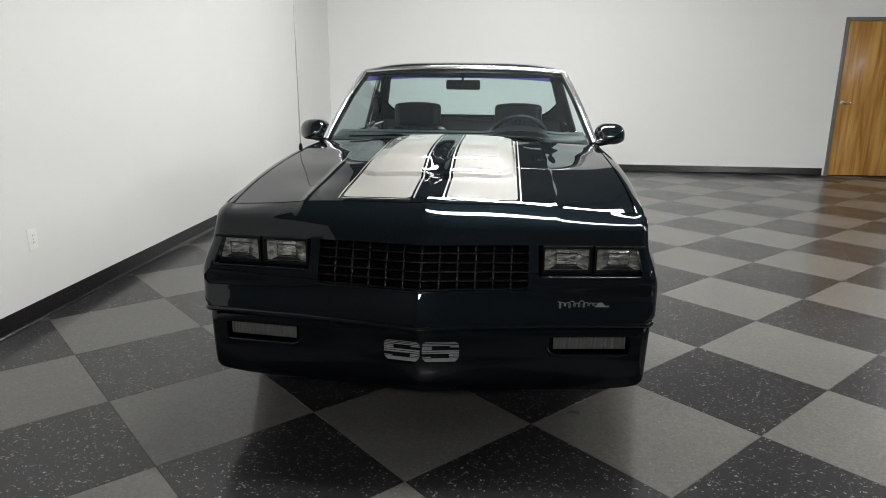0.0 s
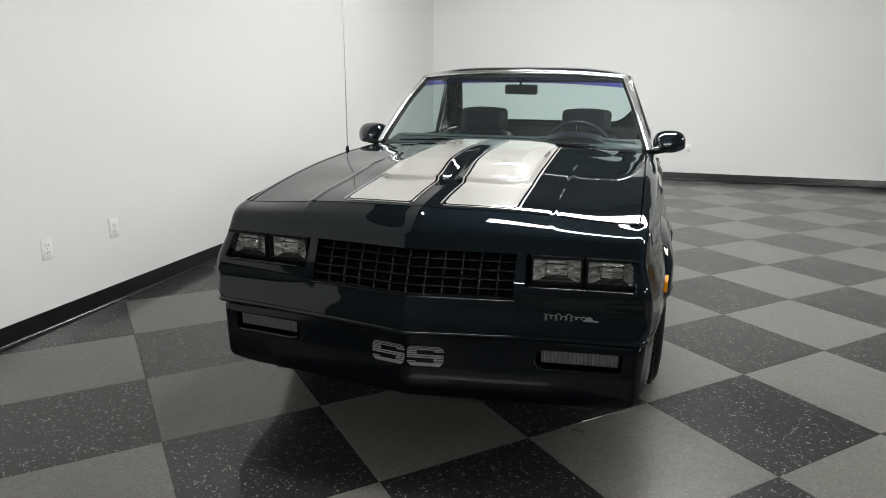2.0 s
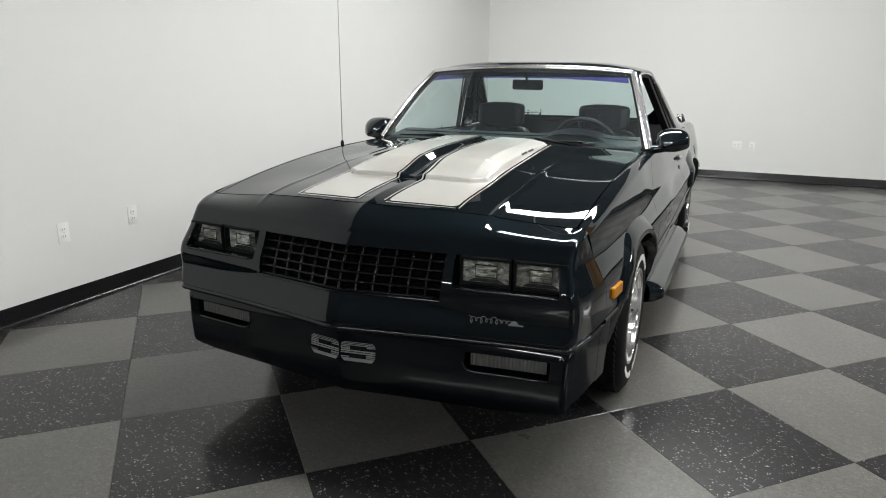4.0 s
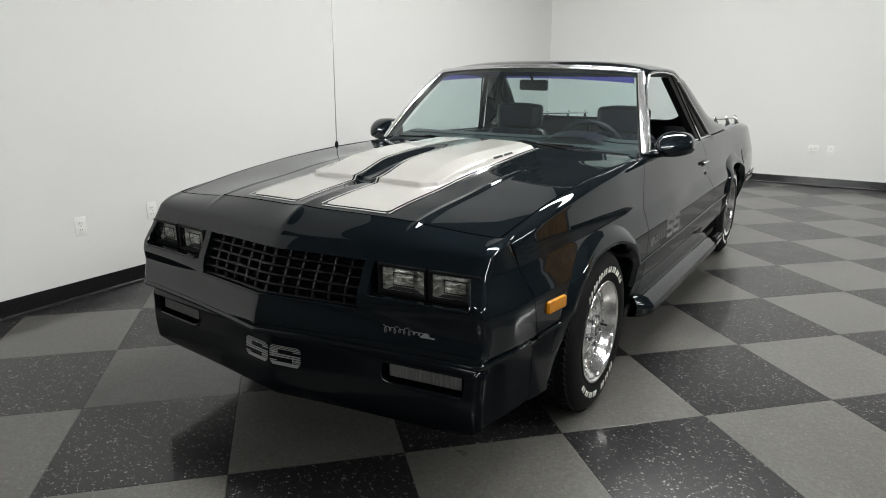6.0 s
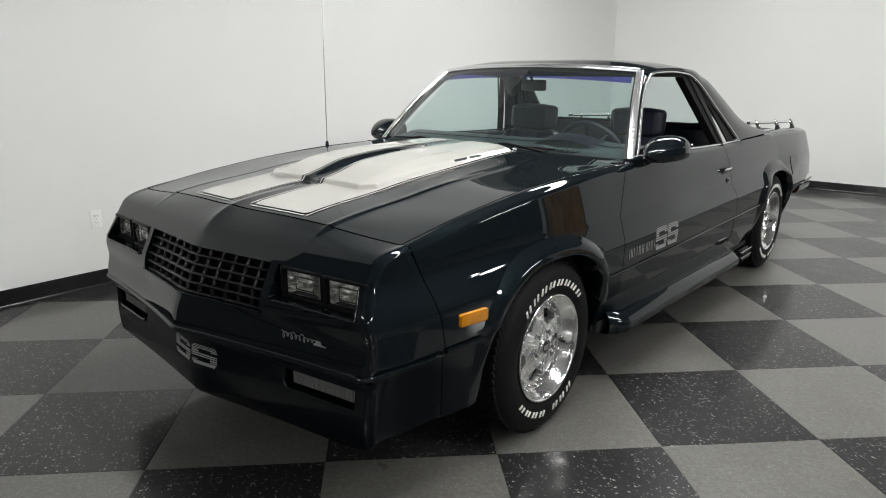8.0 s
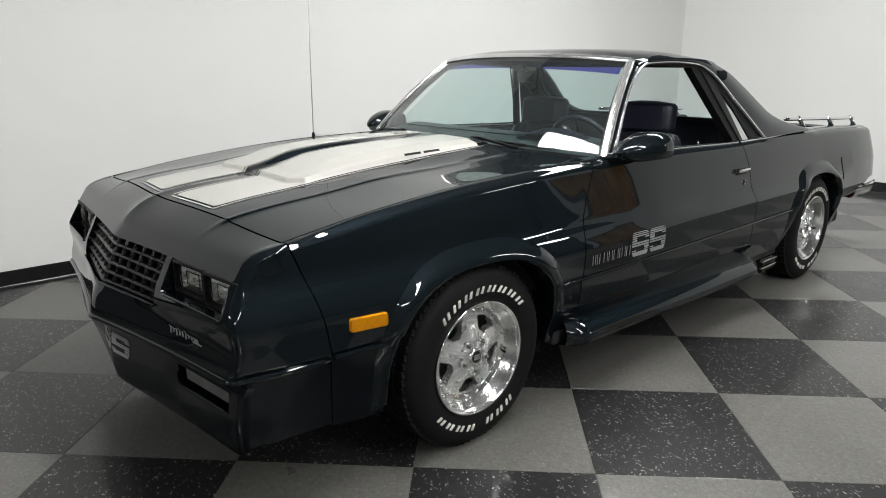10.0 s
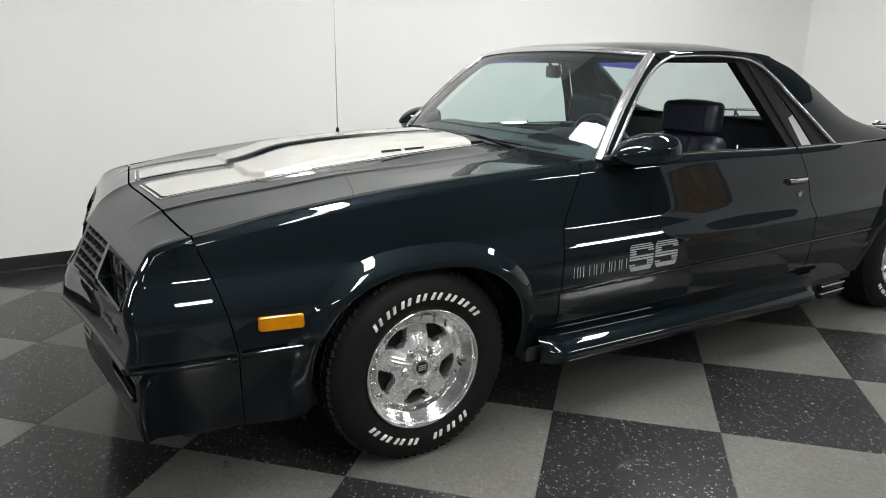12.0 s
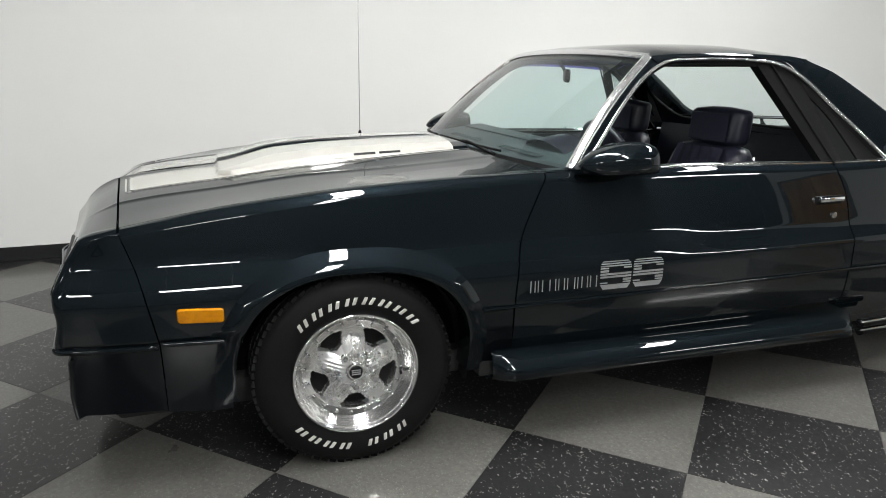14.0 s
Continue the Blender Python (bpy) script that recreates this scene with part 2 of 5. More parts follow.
PLATE = mat("white_plate", (0.88, 0.88, 0.86), 0.35, vary=0.02)
SLOT = mat("slot_dark", (0.03, 0.03, 0.03), 0.6)
WHIP = mat("stainless_whip", (0.42, 0.42, 0.41), 0.4, 0.4, vary=0.05)
STEEL = mat("brushed_steel", (0.62, 0.60, 0.56), 0.28, 1.0, rvary=0.06, scale=40)
WOOD = wood_material("door_veneer")
LIGHT_T = tile_material("light_tile", (0.092, 0.090, 0.083), (0.132, 0.129, 0.120), (0.178, 0.175, 0.165), 0.30, 150)
DARK_T = tile_material("dark_tile", (0.0128, 0.0128, 0.0132), (0.0225, 0.0225, 0.0235), (0.38, 0.36, 0.34), 0.15, 150)
GLASS = glass("tinted_glass", (0.80, 0.90, 0.89), 1.5, haze=0.020)
SMOKEG = glass("smoked_glass", (0.62, 0.70, 0.70), 1.5)
SIDEG = glass("side_glass", (0.82, 0.91, 0.905), 1.5)
TINT = glass("blue_band_glass", (0.16, 0.14, 0.62), 1.5)
CLEAR = glass("lamp_glass", (0.88, 0.9, 0.9), 1.5)
TRIM = mat("bright_trim", (0.86, 0.86, 0.86), 0.2, 0.9, rvary=0.05, scale=20)
BEZEL = mat("satin_bezel", (0.05, 0.05, 0.05), 0.35, 0.2, vary=0.1)
LENS = mat("frosted_lens", (0.11, 0.11, 0.108), 0.3, 0.1, 0.5, 0.08, vary=0.25, scale=45, bump=0.6, bump_scale=160)
REFL = facet_material("lamp_reflector")
TUBE = glow("tube_light", (0.985, 0.99, 0.97), LAMP)
FIXW = mat("fixture_white", (0.75, 0.75, 0.74), 0.4)


# ---- building helpers ----
OFF = Vector((0, 0, 0))          # origin of the thing under construction, taken off its meshes


def finish(bm, sharp=32):
    for f in bm.faces:
        f.smooth = True
    lim = radians(sharp)
    for e in bm.edges:
        if len(e.link_faces) == 2 and e.calc_face_angle(0) > lim:
            e.smooth = False


def part(name, bm, material, parent=None, label="", sharp=32):
    """Links a bmesh as one mesh object under a thing or a part."""
    finish(bm, sharp)
    me = bpy.data.meshes.new(name)
    if parent is not None:
        bmesh.ops.translate(bm, verts=bm.verts, vec=-OFF)
    bm.to_mesh(me)
    bm.free()
    me.materials.append(material)
    ob = new(name, me)
    if parent is not None:
        ob.parent = parent
    if label:
        ob["label"] = label
    return ob


def grid(f, nu, nv, keep=None, u_open=True):
    """A sheet f(u, v), u and v from 0 to 1. keep(u, v) of a cell's middle says whether the cell is built."""
    bm = bmesh.new()
    vs = [[bm.verts.new(f(i / nu, j / nv)) for j in range(nv + 1)] for i in range(nu + 1)]
    for i in range(nu):
        for j in range(nv):
            if keep is None or keep((i + 0.5) / nu, (j + 0.5) / nv):
                bm.faces.new((vs[i][j], vs[i + 1][j], vs[i + 1][j + 1], vs[i][j + 1]))
    for v in [v for v in bm.verts if not v.link_faces]:
        bm.verts.remove(v)
    return bm


def outward(bm, centre=(0, 3.5, 0.5)):
    bm.normal_update()
    c = Vector(centre)
    if sum((f.calc_center_median() - c).dot(f.normal) * f.calc_area() for f in bm.faces) < 0:
        bmesh.ops.reverse_faces(bm, faces=bm.faces)
        bm.normal_update()


def flange(bm, depth=0.02, centre=(0, 3.5, 0.5)):
    """Folds the open edges of a sheet inwards, so that it has a thickness and its seams have a depth."""
    outward(bm, centre)
    edges = [e for e in bm.edges if len(e.link_faces) == 1]
    normals = {v: v.normal.copy() for e in edges for v in e.verts}
    at = {v.co.to_tuple(6): n for v, n in normals.items()}
    made = bmesh.ops.extrude_edge_only(bm, edges=edges)["geom"]
    for v in made:
        if isinstance(v, bmesh.types.BMVert):
            v.co -= at.get(v.co.to_tuple(6), Vector((0, 0, 0))) * depth
    return bm


def box(bm, x0, y0, z0, x1, y1, z1, bevel=0.0):
    m = Matrix.Translation(((x0 + x1) / 2, (y0 + y1) / 2, (z0 + z1) / 2)) @ Matrix.Diagonal((x1 - x0, y1 - y0, z1 - z0, 1))
    geo = bmesh.ops.create_cube(bm, size=1, matrix=m)
    if bevel:
        es = list({e for v in geo["verts"] for e in v.link_edges})
        bmesh.ops.bevel(bm, geom=es, offset=bevel, segments=2, profile=0.5, affect="EDGES")
    return bm


def boxed(*a, **k):
    return box(bmesh.new(), *a, **k)


def moved(bm, m):
    bmesh.ops.transform(bm, matrix=m, verts=bm.verts)
    return bm


def lathe(profile, n=48, axis="x"):
    """Turns a profile of (along, radius) round the x axis."""
    bm = bmesh.new()
    rings = []
    for a, r in profile:
        rings.append([bm.verts.new((a, r * math.cos(2 * math.pi * k / n), r * math.sin(2 * math.pi * k / n))) for k in range(n)])
    for p, q in zip(rings, rings[1:]):
        for k in range(n):
            bm.faces.new((p[k], p[(k + 1) % n], q[(k + 1) % n], q[k]))
    return bm


def tube(points, r, n=8, closed=False):
    """A round bar along points; r may be one radius or one for each point."""
    bm = bmesh.new()
    pts = [Vector(p) for p in points]
    rings = []
    for i, p in enumerate(pts):
        a = pts[i - 1] if (i > 0 or closed) else p
        b = pts[(i + 1) % len(pts)] if (i < len(pts) - 1 or closed) else p
        d = (b - a).normalized()
        up = Vector((0, 0, 1)) if abs(d.z) < 0.95 else Vector((1, 0, 0))
        s = d.cross(up).normalized()
        t = s.cross(d)
        rr = r[i] if isinstance(r, (list, tuple)) else r
        rings.append([bm.verts.new(p + s * rr * math.cos(2 * math.pi * k / n) + t * rr * math.sin(2 * math.pi * k / n)) for k in range(n)])
    pairs = list(zip(rings, rings[1:])) + ([(rings[-1], rings[0])] if closed else [])
    for p, q in pairs:
        for k in range(n):
            bm.faces.new((p[k], p[(k + 1) % n], q[(k + 1) % n], q[k]))
    if not closed:
        bm.faces.new(rings[0][::-1])
        bm.faces.new(rings[-1])
    return bm


def strip(points, normals, width, height):
    """A moulding of half-round section along points: across each point's side, standing up along its normal."""
    bm = bmesh.new()
    rings = []
    prof = [(-0.5, -0.3), (-0.5, 0.5), (-0.40, 0.85), (-0.2, 1.0), (0.2, 1.0), (0.40, 0.85), (0.5, 0.5), (0.5, -0.3)]
    pts = [Vector(p) for p in points]
    for i, p in enumerate(pts):
        d = (pts[min(i + 1, len(pts) - 1)] - pts[max(i - 1, 0)]).normalized()
        n = Vector(normals[i] if isinstance(normals, list) else normals).normalized()
        s = d.cross(n).normalized()
        n = s.cross(d).normalized()
        rings.append([bm.verts.new(p + s * width * a + n * height * b) for a, b in prof])
    for p, q in zip(rings, rings[1:]):
        for k in range(len(prof) - 1):
            bm.faces.new((p[k], p[k + 1], q[k + 1], q[k]))
        bm.faces.new((p[-1], p[0], q[0], q[-1]))
    bm.faces.new(rings[0])
    bm.faces.new(rings[-1][::-1])
    bmesh.ops.recalc_face_normals(bm, faces=bm.faces)
    return bm


def ease(k):
    k = max(0.0, min(1.0, k))
    return k * k * (3 - 2 * k)


def curve(x, *knots):
    """Smooth interpolation through (x, value) knots (monotone cubic)."""
    xs = [k[0] for k in knots]
    ys = [k[1] for k in knots]
    if x <= xs[0]:
        return ys[0]
    if x >= xs[-1]:
        return ys[-1]
    i = max(k for k in range(len(xs) - 1) if xs[k] <= x)
    def slope(k):
        if k == 0:
            return (ys[1] - ys[0]) / (xs[1] - xs[0])
        if k == len(xs) - 1:
            return (ys[-1] - ys[-2]) / (xs[-1] - xs[-2])
        a, b = (ys[k] - ys[k - 1]) / (xs[k] - xs[k - 1]), (ys[k + 1] - ys[k]) / (xs[k + 1] - xs[k])
        return 0.0 if a * b <= 0 else 2 * a * b / (a + b)
    h = xs[i + 1] - xs[i]
    t = (x - xs[i]) / h
    return ((2 * t**3 - 3 * t**2 + 1) * ys[i] + (t**3 - 2 * t**2 + t) * h * slope(i)
            + (-2 * t**3 + 3 * t**2) * ys[i + 1] + (t**3 - t**2) * h * slope(i + 1))


def lerp(a, b, t):
    return a + (b - a) * t


def thing(name, place, label, category, group="", kind=""):
    ob = new(name)
    ob.location = place
    ob.empty_display_size = 0.1
    return tagged(ob, label, category, group, kind)


# ---- room ----
FAR, BACK, RIGHT = 8.95, -8.0, 10.5
BAY = 13.0            # an added, unseen bay runs deeper beside the white far wall


def left_x(y):
    return -2.176 - 0.0165 * y


def slab(name, corners, z0, z1, material, label, category):
    """An upright or flat block over a four-cornered plan."""
    bm = bmesh.new()
    lo = [bm.verts.new((x, y, z0)) for x, y in corners]
    hi = [bm.verts.new((x, y, z1)) for x, y in corners]
    bm.faces.new(lo[::-1])
    bm.faces.new(hi)
    for k in range(4):
        n = (k + 1) % 4
        bm.faces.new((lo[k], lo[n], hi[n], hi[k]))
    bmesh.ops.recalc_face_normals(bm, faces=bm.faces)
    return tagged(part(name, bm, material), label, category, kind="structure")


SPLIT = 2.95          # the far wall is white up to here
DX0, DX1, DTOP = 4.885, 5.905, 2.165      # rough opening of the far wall's door
CORNER = 6.03         # the far wall ends here and the added bay opens
TURN = -0.85          # the white stretch of the left wall begins here; before it the colour is dimmed
wl = [(left_x(TURN), TURN), (left_x(FAR), FAR), (left_x(FAR) - 0.15, FAR), (left_x(TURN) - 0.15, TURN)]
slab("wall_left", wl, 0, CEIL, WALLP, "smooth white painted wall with a black base", "wall")
# out of view: the fall-off of light along this wall is put into its colour
wl = [(left_x(BACK), BACK), (left_x(TURN), TURN), (left_x(TURN) - 0.15, TURN), (left_x(BACK) - 0.15, BACK)]
slab("wall_left_front", wl, 0, CEIL, DARKW, "unseen wall coloured dark to keep reflections dim", "wall")
bm = bmesh.new()
for x0, x1, z0, z1 in ((left_x(FAR) - 0.15, DX0, 0, SPLIT), (DX1, CORNER, 0, SPLIT), (DX0, DX1, DTOP, SPLIT)):
    box(bm, x0, FAR, z0, x1, FAR + 0.15, z1)
bmesh.ops.remove_doubles(bm, verts=bm.verts, dist=1e-5)
tagged(part("wall_far", bm, WALLP), "smooth white painted wall with a door opening", "wall", kind="structure")
# unseen upper wall and added bay, coloured dark so the car mirrors a dim room
slab("wall_far_upper", [(left_x(FAR) - 0.15, FAR), (CORNER, FAR), (CORNER, FAR + 0.15), (left_x(FAR) - 0.15, FAR + 0.15)], SPLIT, CEIL, DARKW, "unseen upper wall coloured dark to keep reflections dim", "wall")
slab("wall_bay_end", [(CORNER, BAY), (RIGHT + 0.15, BAY), (RIGHT + 0.15, BAY + 0.15), (CORNER, BAY + 0.15)], 0, CEIL, DARKW, "unseen wall coloured dark to keep reflections dim", "wall")
slab("wall_bay_side", [(CORNER - 0.15, FAR + 0.15), (CORNER, FAR + 0.15), (CORNER, BAY + 0.15), (CORNER - 0.15, BAY + 0.15)], 0, CEIL, DARKW, "unseen wall coloured dark to keep reflections dim", "wall")
slab("wall_right", [(RIGHT, BACK), (RIGHT + 0.15, BACK), (RIGHT + 0.15, BAY), (RIGHT, BAY)], 0, CEIL, DARKW, "unseen wall coloured dark to keep reflections dim", "wall")
slab("wall_back", [(left_x(BACK) - 0.15, BACK - 0.15), (RIGHT + 0.15, BACK - 0.15), (RIGHT + 0.15, BACK), (left_x(BACK) - 0.15, BACK)], 0, CEIL, DARKW, "unseen wall coloured dark to keep reflections dim", "wall")
slab("ceiling", [(-2.7, BACK - 0.15), (RIGHT + 0.15, BACK - 0.15), (RIGHT + 0.15, BAY + 0.15), (-2.7, BAY + 0.15)], CEIL, CEIL + 0.12, CEILP, "plain dark grey ceiling", "ceiling")
floor = slab("floor", [(-2.7, BACK - 0.15), (RIGHT + 0.15, BACK - 0.15), (RIGHT + 0.15, BAY + 0.15), (-2.7, BAY + 0.15)], -0.15, -0.005, GROUT, "checkered light and dark grey vinyl tile floor", "floor")


def base_run(a, b, n):
    """Cove base: a thin black skirting whose foot curves out on the floor."""
    a, b, n = Vector((*a, 0)), Vector((*b, 0)), Vector((*n, 0)).normalized()
    prof = [(0.0, 0.104), (0.0035, 0.104), (0.005, 0.100), (0.0055, 0.02), (0.009, 0.010), (0.018, 0.004), (0.022, 0.001), (0.0, 0.001)]
    bm = bmesh.new()
    rows = [[bm.verts.new(p + n * d + Vector((0, 0, z))) for d, z in prof] for p in (a, b)]
    for k in range(len(prof)):
        m = (k + 1) % len(prof)
        bm.faces.new((rows[0][k], rows[0][m], rows[1][m], rows[1][k]))
    bm.faces.new(rows[0])
    bm.faces.new(rows[1][::-1])
    bmesh.ops.recalc_face_normals(bm, faces=bm.faces)
    return tagged(part("baseboard", bm, BASEB, sharp=50), "black vinyl cove base along the wall", "baseboard", kind="structure")


base_run((left_x(BACK), BACK), (left_x(FAR), FAR), (1, 0.0165))
base_run((left_x(FAR) + 0.006, FAR), (DX0 - 0.03, FAR), (0, -1))
base_run((DX1 + 0.03, FAR), (CORNER, FAR), (0, -1))
base_run((RIGHT, BACK), (RIGHT, BAY), (-1, 0))
base_run((left_x(BACK) + 0.006, BACK), (RIGHT - 0.006, BACK), (0, 1))


def room_door(name, x0, x1, top, y, side, label):
    """A flush veneer door in a painted steel frame; side is -1 where the wall faces -y."""
    global OFF
    ob = thing(name, ((x0 + x1) / 2, y, 0), label, "door", kind="structure")
    OFF = Vector(ob.location)
    f = 0.05
    for name2, b in (("frame", (x0, x0 + f, 0.0, top)), ("frame", (x1 - f, x1, 0.0, top)), ("frame", (x0 + f, x1 - f, top - f, top))):
        part(name2, boxed(b[0], min(y + side * 0.018, y - side * 0.148), b[2], b[1], max(y + side * 0.018, y - side * 0.148), b[3], bevel=0.003), STEELP, ob)
    leaf = part("leaf", boxed(x0 + f + 0.003, min(y - side * 0.012, y - side * 0.056), 0.01, x1 - f - 0.003, max(y - side * 0.012, y - side * 0.056), top - f - 0.003, bevel=0.0015), WOOD, ob)
    hx = x0 + f + 0.066
    yy = y - side * 0.012
    rose = moved(lathe([(0, 0.0), (0, 0.033), (0.006, 0.033), (0.012, 0.028), (0.014, 0.014), (0.045, 0.012), (0.046, 0.0)], 24), Matrix.Translation((hx, yy, 1.02)) @ Matrix.Rotation(radians(90 * side), 4, "Z"))
    handle = part("handle", rose, STEEL, ob, "satin metal lever handle")
    lev = tube([(hx - 0.012, yy + side * 0.042, 1.02), (hx + 0.03, yy + side * 0.045, 1.02), (hx + 0.075, yy + side * 0.043, 1.018), (hx + 0.115, yy + side * 0.036, 1.014)], [0.011, 0.010, 0.008, 0.007], 12)
    part("lever", lev, STEEL, handle)
    for z in (0.25, 1.05, 1.85):
        part("hinge", moved(lathe([(-0.05, 0.0), (-0.05, 0.008), (0.05, 0.008), (0.05, 0.0)], 12), Matrix.Translation((x1 - f - 0.004, y + side * 0.004, z)) @ Matrix.Rotation(radians(90), 4, "Y")), STEEL, ob)
    OFF = Vector((0, 0, 0))
    return ob


room_door("door_1", DX0, DX1, DTOP, FAR, -1, "closed honey-coloured wood veneer door in grey frame")


def wall_plate(place, turn, gangs, label, kind_of):
    """A white plate with receptacles or switches, lying on a wall that faces +x before the turn."""
    global OFF
    ob = thing(kind_of, place, label, "wall plate", group="wall plates")
    ob.rotation_euler = (0, 0, turn)
    OFF = Vector((0, 0, 0))
    w = 0.07 + 0.046 * (gangs - 1)
    part("plate", boxed(0.0, -w / 2, -0.0575, 0.006, w / 2, 0.0575, bevel=0.0022), PLATE, ob)
    for g in range(gangs):
        c = (g - (gangs - 1) / 2) * 0.046
        for z in (-0.02, 0.02):
            rec = part("receptacle", boxed(0.004, c - 0.017, z - 0.014, 0.0085, c + 0.017, z + 0.014, bevel=0.002), PLATE, ob)
            for s in (-0.0065, 0.0065):
                part("slot", boxed(0.0075, c + s - 0.0012, z - 0.004, 0.009, c + s + 0.0012, z + 0.006), SLOT, rec)
        part("screw", moved(lathe([(0.005, 0.0), (0.005, 0.0035), (0.0072, 0.003), (0.0075, 0.0)], 10), Matrix.Translation((0, c, 0))), STEEL, ob)
    return ob


for y, z in ((1.70, 0.432), (2.185, 0.446)):
    wall_plate((left_x(y) + 0.0005, y, z), -0.0165, 1, "white duplex outlet plate low on the white wall", "outlet_plate")
wall_plate((1.215, FAR - 0.0005, 0.445), radians(-90), 2, "white double outlet plate low on the white wall", "outlet_plate")
wall_plate((1.40, FAR - 0.0005, 0.445), radians(-90), 1, "white single outlet plate low on the white wall", "outlet_plate")


def ceiling_light(x, y, length=2.4):
    """A hung wraparound fluorescent fixture, running along x, on two thin rods."""
    global OFF
    ob = thing("ceiling_light", (x, y, HANG), "lit white wraparound fluorescent fixture hung on two thin rods", "ceiling light", group="ceiling lights")
    OFF = Vector((0, 0, 0))
    part("housing", boxed(-length / 2, -0.10, 0.0, length / 2, 0.10, 0.02, bevel=0.004), FIXW, ob)
    part("diffuser", boxed(-length / 2 + 0.01, -0.13, -0.11, length / 2 - 0.01, 0.13, -0.002, bevel=0.03), TUBE, ob)
    for e in (-1, 1):
        part("end_cap", boxed(e * (length / 2) - 0.008, -0.14, -0.09, e * (length / 2) + 0.008, 0.14, 0.02, bevel=0.004), FIXW, ob)
        part("rod", tube([(e * length * 0.4, 0, 0.015), (e * length * 0.4, 0, CEIL - HANG)], 0.006, 8), FIXW, ob)
    return ob


first_light = ceiling_light(1.1, 2.2)
for lx, ly, turn in ((4.2, 2.2, 0), (0.6, 5.4, 0), (7.7, 9.6, 90), (7.7, -4.5, 90)):
    copy_thing(first_light, pose(lx, ly, HANG, 0, 0, turn))
# unseen fixture added ahead of the car to brighten its nose
ceiling_light(0.2, -4.8, 2.2)
ceiling_light(7.7, 0.3, 1.5).rotation_euler = (0, 0, radians(90))


# ---- the car ----
CX, CY = 0.025, 3.5
car = thing("pickup_car", (CX, CY, 0), "dark midnight-teal coupe utility with silver hood stripes on checkered floor", "car")
OFF = Vector((0, CY, 0))


def top_z(y):
    """Height of the shoulder where the side turns into hood, door sill or bed rail."""
    return curve(y, (1.12, 0.788), (1.22, 0.805), (1.34, 0.829), (1.45, 0.849), (1.6, 0.873), (1.8, 0.897), (2.0, 0.916), (2.2, 0.929), (2.4, 0.938), (2.7, 0.945), (3.2, 0.945), (4.05, 0.930), (4.6, 0.932), (5.4, 0.925), (6.1, 0.90))


def max_w(y):
    return curve(y, (1.05, 0.780), (1.17, 0.806), (1.30, 0.833), (1.5, 0.853), (2.0, 0.878), (2.6, 0.890), (3.2, 0.896), (4.2, 0.896), (5.0, 0.893), (5.7, 0.884), (6.05, 0.866), (6.15, 0.852))


def ledge_slope(k):
    """A straight slope from 0 to 1 with short rounded ends."""
    k = max(0.0, min(1.0, k))
    e, f = 0.16, 0.46
    g = 1 - 0.5 * (e + f)
    if k < e:
        return 0.5 * k * k / e / g
    if k > 1 - f:
        return 1 - 0.5 * (1 - k) ** 2 / f / g
    return (k - 0.5 * e) / g


def side_x(y, z, shoulder=True):
    """Half width of the body at a place along it and a height: shoulder, door bulge, crease and tuck-under."""
    w, t = max_w(y), top_z(y)
    crease = 0.505
    if z >= crease:
        # the swell is soft over the front fender, a crisper ledge behind the door's middle, and flattens out over the tail
        door = ease((y - 2.25) / 0.35)
        crisp = ease((y - 3.05) / 0.55)
        k = max(0.0, min(1.0, (z - 0.676) / 0.145 + 0.5))
        tail = max(0.0, min(1.0, (y - 5.1) / 0.5))
        soft = k * k * (3 - 2 * k)
        swell = lerp(soft, ledge_slope((z - 0.622) / 0.090), crisp)
        q = max(0.0, min(1.0, ((z - crease) / (t - crease) - 0.935) / 0.065)) if shoulder else 0.0
        d = lerp(0.037, 0.040, crisp) * lerp(swell, max(0.0, (z - crease) / 0.42), tail)
        d += lerp(0.10, 0.145, door) * max(0.0, z - 0.69) + lerp(0.30, 0.25, door) * max(0.0, z - 0.70) ** 2
        d += lerp(0.006, 0.020, max(0.0, min(1.0, (y - 1.36) / 0.2))) * q ** 2.4 * (1 - 0.85 * max(0.0, min(1.0, (y - 4.22) / 0.12, (5.08 - y) / 0.12)))
    else:
        s = crease - z
        d = curve(s, (0, 0.007), (0.06, 0.010), (0.12, 0.020), (0.2, 0.045), (0.28, 0.07))
        d = lerp(d, 0.012 + 0.05 * s, max(0, min(1, (1.75 - y) / 0.2)))
    return w - d


def centre_z(y):
    """Height of the hood along the car's middle."""
    return curve(y, (1.06, 0.770), (1.12, 0.790), (1.16, 0.812), (1.264, 0.862), (1.4, 0.885), (1.65, 0.910), (1.8, 0.928), (2.0, 0.947), (2.5, 0.984), (2.8, 0.992))


def gap_z(y):
    """Height of the seam between hood and fender."""
    return top_z(y) + 0.005 * max(0.0, min(1.0, (2.75 - y) / 0.4))


def hood_edge(y):
    return curve(y, (1.2, 0.735), (1.5, 0.748), (2.0, 0.752), (2.75, 0.758))


def hood_z(x, y):
    x, e, c, t = abs(x), hood_edge(y), 0.465, gap_z(y)
    zc = centre_z(y)
    drop = curve(y, (1.28, 0.018), (1.45, 0.016), (1.8, 0.016), (2.3, 0.018), (2.7, 0.018))
    # a sharp spine along the middle, strongest at the front edge
    zc_x = zc + 0.010 * math.exp(-x / 0.045) * max(0.0, min(1.0, (1.62 - y) / 0.34))
    if x <= c:
        return zc_x - drop * (x / c) ** 2
    k = (x - c) / (e - c)
    return lerp(zc - drop - 0.002 * min(1, k * 12), t, k ** 1.15) - 0.003 * math.sin(math.pi * k)


